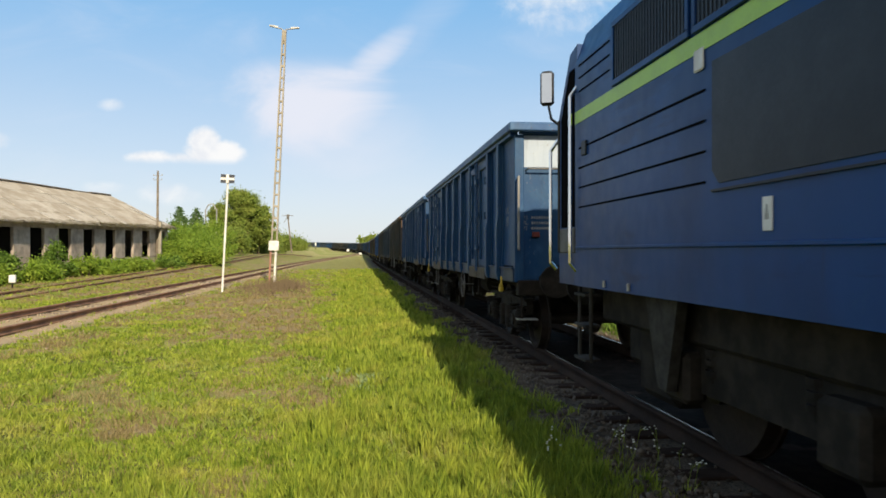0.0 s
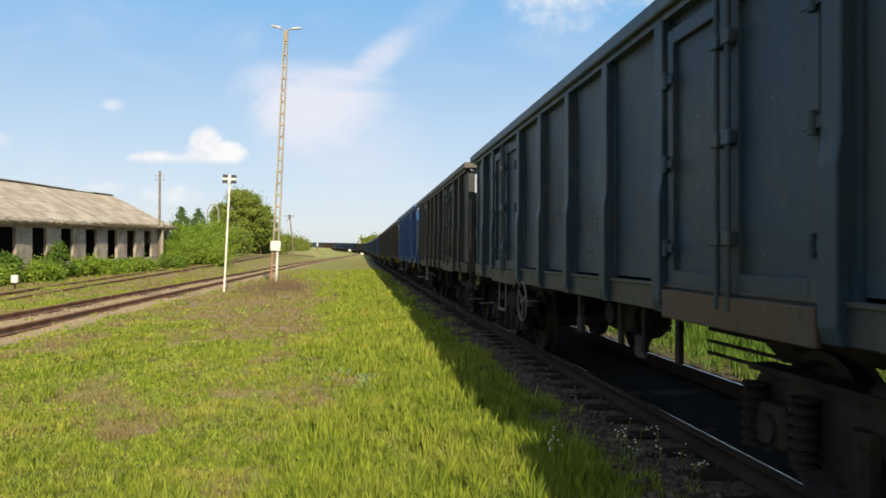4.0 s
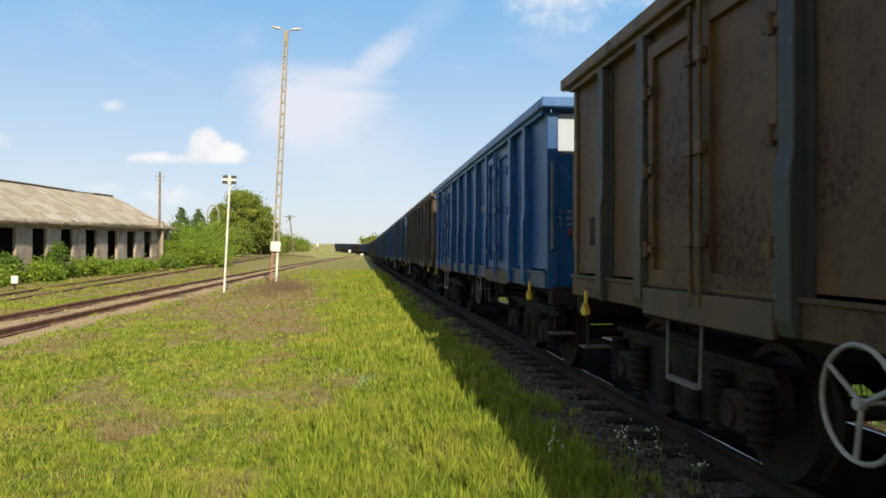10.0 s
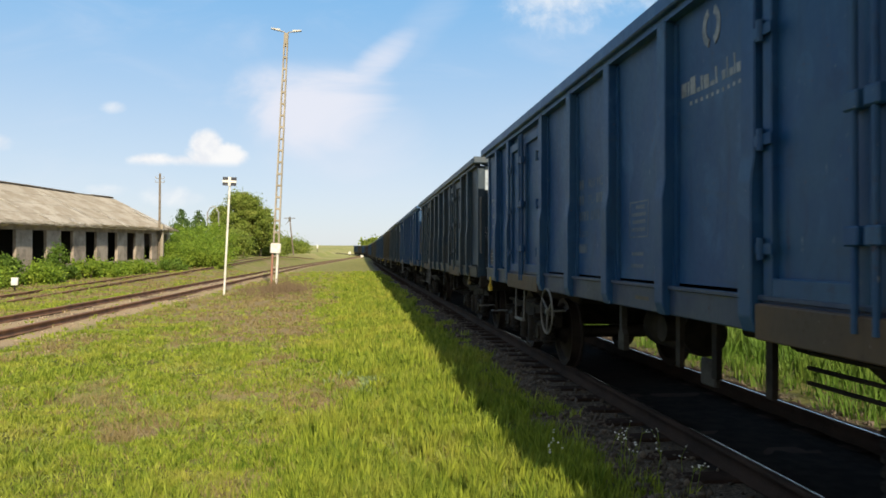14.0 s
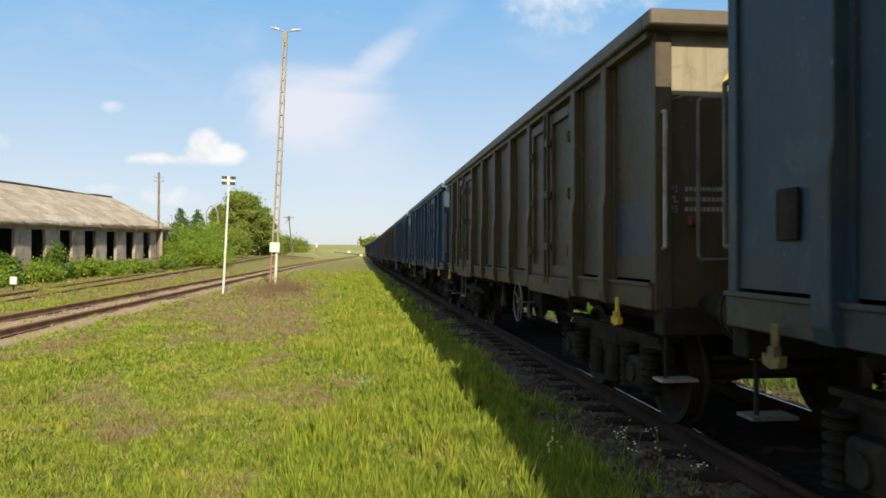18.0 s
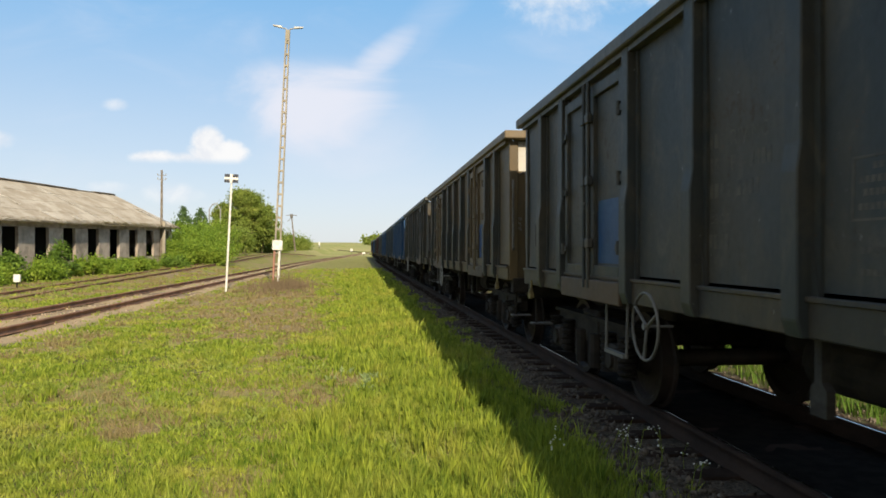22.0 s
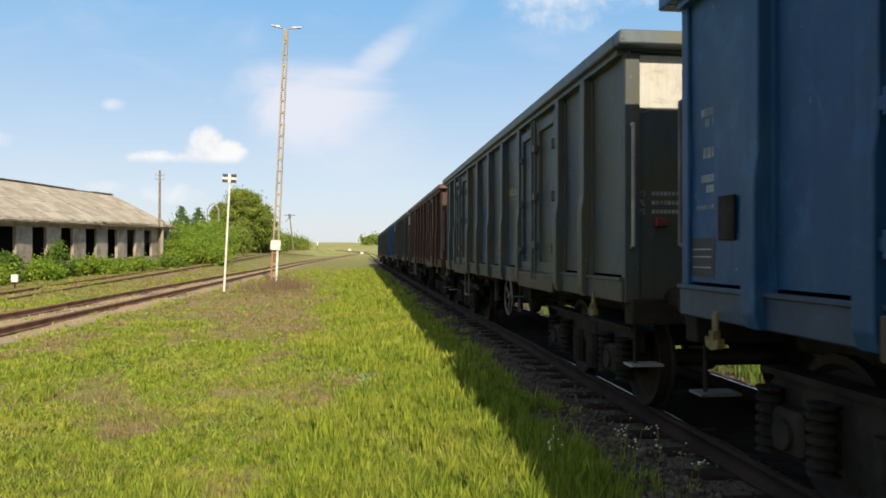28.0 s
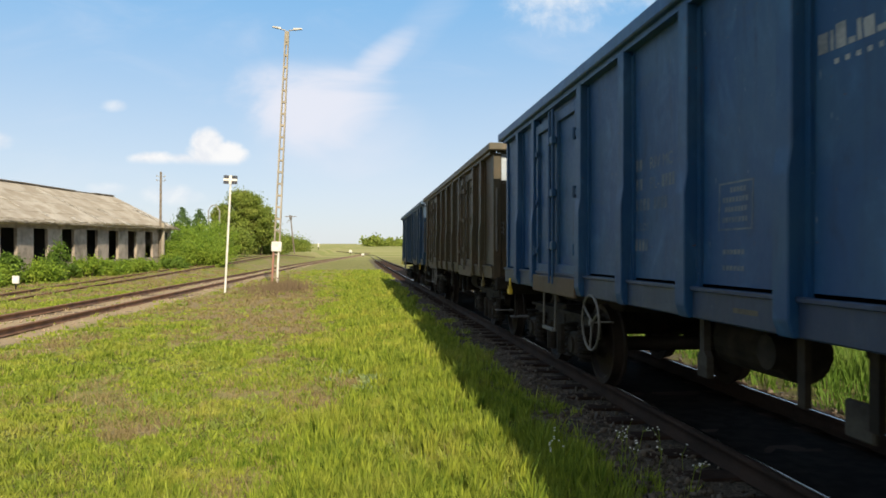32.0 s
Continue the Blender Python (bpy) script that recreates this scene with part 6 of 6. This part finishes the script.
def verge(x, y):
    return (1.0 if abs(x - TRACK_X) > 1.6 else 0.45), 0.55 + 0.45 * ease((x - 5.2) / 1.0)


def tufts(x, y):
    """Tall bunches: thick on the strip by the track, here and there elsewhere."""
    d = dryness(x, y)
    strip = ease((x + 1.0) / 0.7) * ease((2.0 - x + 0.5 * noise.noise((x * 0.9, y * 1.1, 4))) / 0.5)
    spots = ease((noise.noise((x * 1.3, y * 0.9, 33)) - 0.05) / 0.25)
    track = 1 - ease((2.0 - abs(x + 7.65)) / 0.5)
    return (0.85 * strip * (0.3 + 0.7 * ease((noise.noise((x * 4.0, y * 2.6, 41)) + 0.25) / 0.4)) + 0.5 * spots * (1 - strip) * (1 if x < 1.5 else 0)) * track * (1 - 0.9 * ease((d - 0.55) / 0.2)), 0.45 + 0.5 * strip + 0.55 * noise.noise((x * 2.6, y * 1.9, 5)) + 0.35 * noise.noise((x * 6.0, y * 4.0, 9))


def sward(x, y):
    d = dryness(x, y)
    track = 1 - 0.97 * ease((1.9 - abs(x + 7.65)) / 0.5)
    return (1 - 0.95 * ease((d - 0.50) / 0.22)) * track, 0.8 + 0.7 * noise.noise((x * 1.9, y * 1.4, 51))


# The left limit follows the edge of the camera's view.
left = lambda y: -1.5 - 0.60 * y
blades("grass", GRASS, 40000, 10, 3.0, 70.0, left, lambda y: 2.4 + 0 * y, 0.105, 0.0042, 1, lush, "fresh green grass tufts beside the track", 0.5, 0.05)
blades("grass", GRASS, 9000, 9, -9.0, 3.0, lambda y: -7.0 + 0 * y, lambda y: 2.1 + 0 * y, 0.120, 0.0050, 31, lush, "fresh green grass tufts beside the track", 0.5, 0.05, True)
blades("grass", TUFT, 13000, 16, 3.0, 60.0, lambda y: -1.5 - 0.42 * y, lambda y: 2.5 + 0 * y, 0.140, 0.0058, 14, tufts, "taller bunches of yellow-green grass beside the track", 0.34, 0.040)
blades("grass", GRASS, 26000, 8, 3.0, 45.0, left, lambda y: 0.6 + 0 * y, 0.060, 0.0050, 15, sward, "short dense grass", 0.7, 0.06)
blades("dry_grass", DRY, 17000, 9, 3.0, 70.0, left, lambda y: 2.1 + 0 * y, 0.10, 0.0026, 2, straw, "short straw-coloured dry grass", 0.9, 0.06)
blades("broad_weeds", BROAD, 6500, 9, 3.0, 40.0, left, lambda y: 2.3 + 0 * y, 0.055, 0.0060, 12, leafy_spots, "low broad-leaved weeds among the grass", 1.1, 0.05)
blades("pale_weeds", PALE_WEED, 150, 14, 8.7, 10.3, lambda y: -0.45 + 0 * y, lambda y: 0.75 + 0 * y, 0.075, 0.0085, 16, lambda x, y: (math.exp(-((x - 0.1) / 0.35) ** 2 - ((y - 9.4) / 0.55) ** 2), 1.0), "clump of pale grey-green leafy weeds", 0.9, 0.05, True)
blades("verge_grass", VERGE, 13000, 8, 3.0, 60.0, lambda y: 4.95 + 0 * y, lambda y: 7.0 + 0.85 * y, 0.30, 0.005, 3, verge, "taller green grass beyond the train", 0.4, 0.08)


def make_weeds():
    """A tuft of dry brown weeds at the foot of the mast and a few pale flowers by the track."""
    rng = np.random.default_rng(5)
    verts, faces = [], []
    for i in range(3000):
        q = rng.normal(size=2)
        x, y = -3.5 + 0.72 * q[0], 33.0 + 2.4 * q[1]
        z = land(x, y)
        h = (0.12 + 0.75 * rng.random() ** 2.0) * (0.75 + 0.9 * noise.noise((x * 1.3, y * 0.6, 3))) * math.exp(-0.13 * (q @ q))
        a, r = rng.random() * 6.28, 0.22 * rng.random()
        k = len(verts)
        wd = 0.011
        verts += [(x - wd, y, z), (x + wd, y, z), (x + r * math.cos(a), y + r * math.sin(a), z + h)]
        faces.append((k, k + 1, k + 2))
    tagged(mesh_object("dry_weeds", verts, faces, WEED), "tuft of brown dry weeds round the mast foot", "weeds", kind="stuff")
    for i in range(15):
        x, y = (rng.uniform(1.9, 2.55), rng.uniform(4.6, 6.2)) if i > 2 else (rng.uniform(1.2, 1.5), rng.uniform(4.9, 5.4))
        z = land(x, y)
        f = thing("wildflower", "thin stemmed wild flower with tiny white blossoms", "flower", pose(x, y, z), group="wild flowers by the track")
        bm = B()
        hgt = rng.uniform(0.14, 0.34)
        tops = []
        tip = Vector((rng.uniform(-0.05, 0.05), rng.uniform(-0.05, 0.05), hgt))
        rod(bm, (0, 0, -0.02), tip, 0.003, 0.0015, 5)
        for k in range(4):
            t2 = tip + Vector((rng.uniform(-0.05, 0.05), rng.uniform(-0.05, 0.05), rng.uniform(-0.05, 0.06)))
            rod(bm, tip * 0.8, t2, 0.0015, 0.001, 4)
            tops.append(t2)
        part("stem", bm, GRASS, f)
        for t2 in tops:
            bm = B()
            bmesh.ops.create_icosphere(bm, subdivisions=1, radius=0.008, matrix=Matrix.Translation(t2) @ Matrix.Diagonal((1, 1, 0.6, 1)))
            part("blossom", bm, PETAL, f)


make_weeds()


def make_gravel():
    """Loose ballast along the loaded track."""
    rng = np.random.default_rng(9)
    base = B()
    bmesh.ops.create_icosphere(base, subdivisions=1, radius=1.0)
    bv = np.array([v.co[:] for v in base.verts])
    bf = np.array([[v.index for v in f.verts] for f in base.faces])
    base.free()
    verts, faces = [], []
    for i in range(6500):
        y = 3.2 * (40 / 3.2) ** rng.random()
        x = TRACK_X + rng.choice((-1, 1), p=(0.85, 0.15)) * (rng.uniform(1.15, 1.75) if rng.random() < 0.8 else rng.uniform(0.85, 2.1))
        s = rng.uniform(0.007, 0.013 + 0.020 * rng.random() ** 2) * (1 + y * 0.010)
        v = bv * (s * (0.6 + 0.8 * rng.random(3))) * (1 + 0.25 * rng.normal(size=(len(bv), 1)))
        z = (-0.145 + RAIL_Z if abs(x - TRACK_X) < 1.4 else land(x, y)) + s * 0.2
        faces.append(bf + len(verts) * len(bv))
        verts.append(v + np.array((x, y, z)))
    tagged(mesh_object("ballast", np.concatenate(verts), np.concatenate(faces), GRAVEL), "loose grey-brown ballast stones along the rails", "gravel", kind="stuff")
    verts, faces = [], []
    for i in range(3200):
        y = 7.0 * (75 / 7.0) ** rng.random()
        x = loop_line(y) + rng.normal() * 0.62 + rng.choice((-0.95, 0.0, 0.95), p=(0.2, 0.35, 0.45))
        s = rng.uniform(0.012, 0.035) * (0.6 + y * 0.012)
        v = bv * (s * (0.6 + 0.8 * rng.random(3))) * (1 + 0.25 * rng.normal(size=(len(bv), 1)))
        faces.append(bf + len(verts) * len(bv))
        verts.append(v + np.array((x, y, land(x, y) + s * 0.3)))
    for i in range(2600):
        y = 60.0 * (240 / 60.0) ** rng.random()
        x = loop_line(y) + rng.normal() * 0.85
        s = rng.uniform(0.04, 0.09) * (0.5 + y * 0.006)
        v = bv * (s * np.array((1.0, 1.6, 0.35)) * (0.6 + 0.8 * rng.random(3))) * (1 + 0.25 * rng.normal(size=(len(bv), 1)))
        faces.append(bf + len(verts) * len(bv))
        verts.append(v + np.array((x, y, land(x, y) + s * 0.1)))
    tagged(mesh_object("pale_ballast", np.concatenate(verts), np.concatenate(faces), PALE_STONE), "pale sandy stones along the disused track", "gravel", kind="stuff")


def make_fill():
    """Near-black fill that buries the sleepers between the rails."""
    xs, ys = np.linspace(-0.69, 0.69, 13), np.arange(-6, 70, 0.16)
    verts = []
    for y in ys:
        for x in xs:
            z = -0.136 + RAIL_Z + 0.016 * noise.noise((x * 2.2, y * 1.6, 3)) + 0.010 * noise.noise((x * 7.0, y * 7.0, 5)) - 0.035 * ease((abs(x) - 0.5) / 0.19)
            verts.append((TRACK_X + x, y, z + rise(y)))
    k = len(xs)
    faces = [(j * k + i, j * k + i + 1, (j + 1) * k + i + 1, (j + 1) * k + i) for j in range(len(ys) - 1) for i in range(k - 1)]
    fill = mesh_object("cinder_fill", verts, faces, DARK_FILL)
    fill.data.shade_smooth()
    tagged(fill, "near-black fill in the track between the rails", "gravel", kind="stuff")




def make_shoulder():
    """Gravel that half buries the sleeper ends beside the near rail and runs out into the grass."""
    xs, ys = np.linspace(-1.95, -1.0, 15), np.arange(1.0, 70, 0.13)
    verts = []
    for y in ys:
        for x in xs:
            out = ease((-x - 1.5) / 0.4)
            heap = -0.146 + RAIL_Z - 0.05 * ease((x + 1.3) / 0.3) + 0.026 * noise.noise((x * 1.7, y * 1.2, 13)) + 0.014 * noise.noise((x * 6.0, y * 6.0, 15))
            verts.append((TRACK_X + x, y, heap * (1 - out) + out * (land(TRACK_X + x, y) - 0.03) + (rise(y)) * (1 - out)))
    k = len(xs)
    faces = [(j * k + i, j * k + i + 1, (j + 1) * k + i + 1, (j + 1) * k + i) for j in range(len(ys) - 1) for i in range(k - 1)]
    ob = mesh_object("gravel_shoulder", verts, faces, GRIT)
    ob.data.shade_smooth()
    tagged(ob, "dirty brown gravel shoulder along the near rail", "gravel", kind="stuff")


make_fill()
make_shoulder()


make_gravel()

# ---- sleepers, laid last ----


def lay_sleepers(track, place, count, step, start, lift=0.0, mesh=SLEEPER_MESH):
    for i in range(count):
        x, y, h = place(start + i * step)
        o = new("sleeper", mesh)
        o.parent = track
        o.matrix_basis = pose(x, y, lift + rise(y), 0, 0, math.degrees(h))


lay_sleepers(track_main, main_line, 220, 0.62, -4.0, RAIL_Z)
lay_sleepers(track_loop, lambda y: (loop_line(y), y, 0.0), 130, 0.65, 6.0, -0.035, OLD_SLEEPER_MESH)

# ---- what moves ----


def motions():
    steps = [0.5 * i for i in range(65)]
    for k, wg in enumerate(wagons, 1):
        rows = []
        for t in steps:
            rows.append((t, place_on_line(gap(t) + PITCH * (k - t) - HALF)))
        walk(wg, rows)
        # the wheels turn while the wagon rolls past
        near = [i / FPS for i in range(int(SECONDS * FPS) + 1) if -12 < gap(i / FPS) + PITCH * (k - i / FPS) - HALF < 24]
        if len(near) > 3:
            for bg in [o for o in wg.children if o.name.startswith("bogie")]:
                for ws in [o for o in bg.children if o.name.startswith("wheelset")]:
                    x, y, z = ws.location
                    run = [(t, (gap(near[0]) - PITCH * near[0] - gap(t) + PITCH * t) / 0.46) for t in near]
                    ends = [(0.0, 0.0)] if near[0] > 0.2 else []
                    last = [(SECONDS, run[-1][1])] if near[-1] < SECONDS - 0.2 else []
                    walk(ws, [(t, Matrix.Translation((x, y, z)) @ Matrix.Rotation(a, 4, "X")) for t, a in ends + run + last])
    spin = [i / FPS for i in range(61)]
    for wh in [o for o in locomotive.children if o.name.startswith("wheel")]:
        at = wh.location.copy()
        walk(wh, [(t, Matrix.Translation(at) @ Matrix.Rotation((gap(0) - gap(t) + PITCH * t) / 0.55, 4, "X")) for t in spin]
             + [(SECONDS, Matrix.Translation(at) @ Matrix.Rotation((gap(0) - gap(2) + PITCH * 2) / 0.55, 4, "X"))])
    walk(locomotive, [(t, pose(TRACK_X, gap(t) - gap(0) - PITCH * t, 0)) for t in steps])


motions()
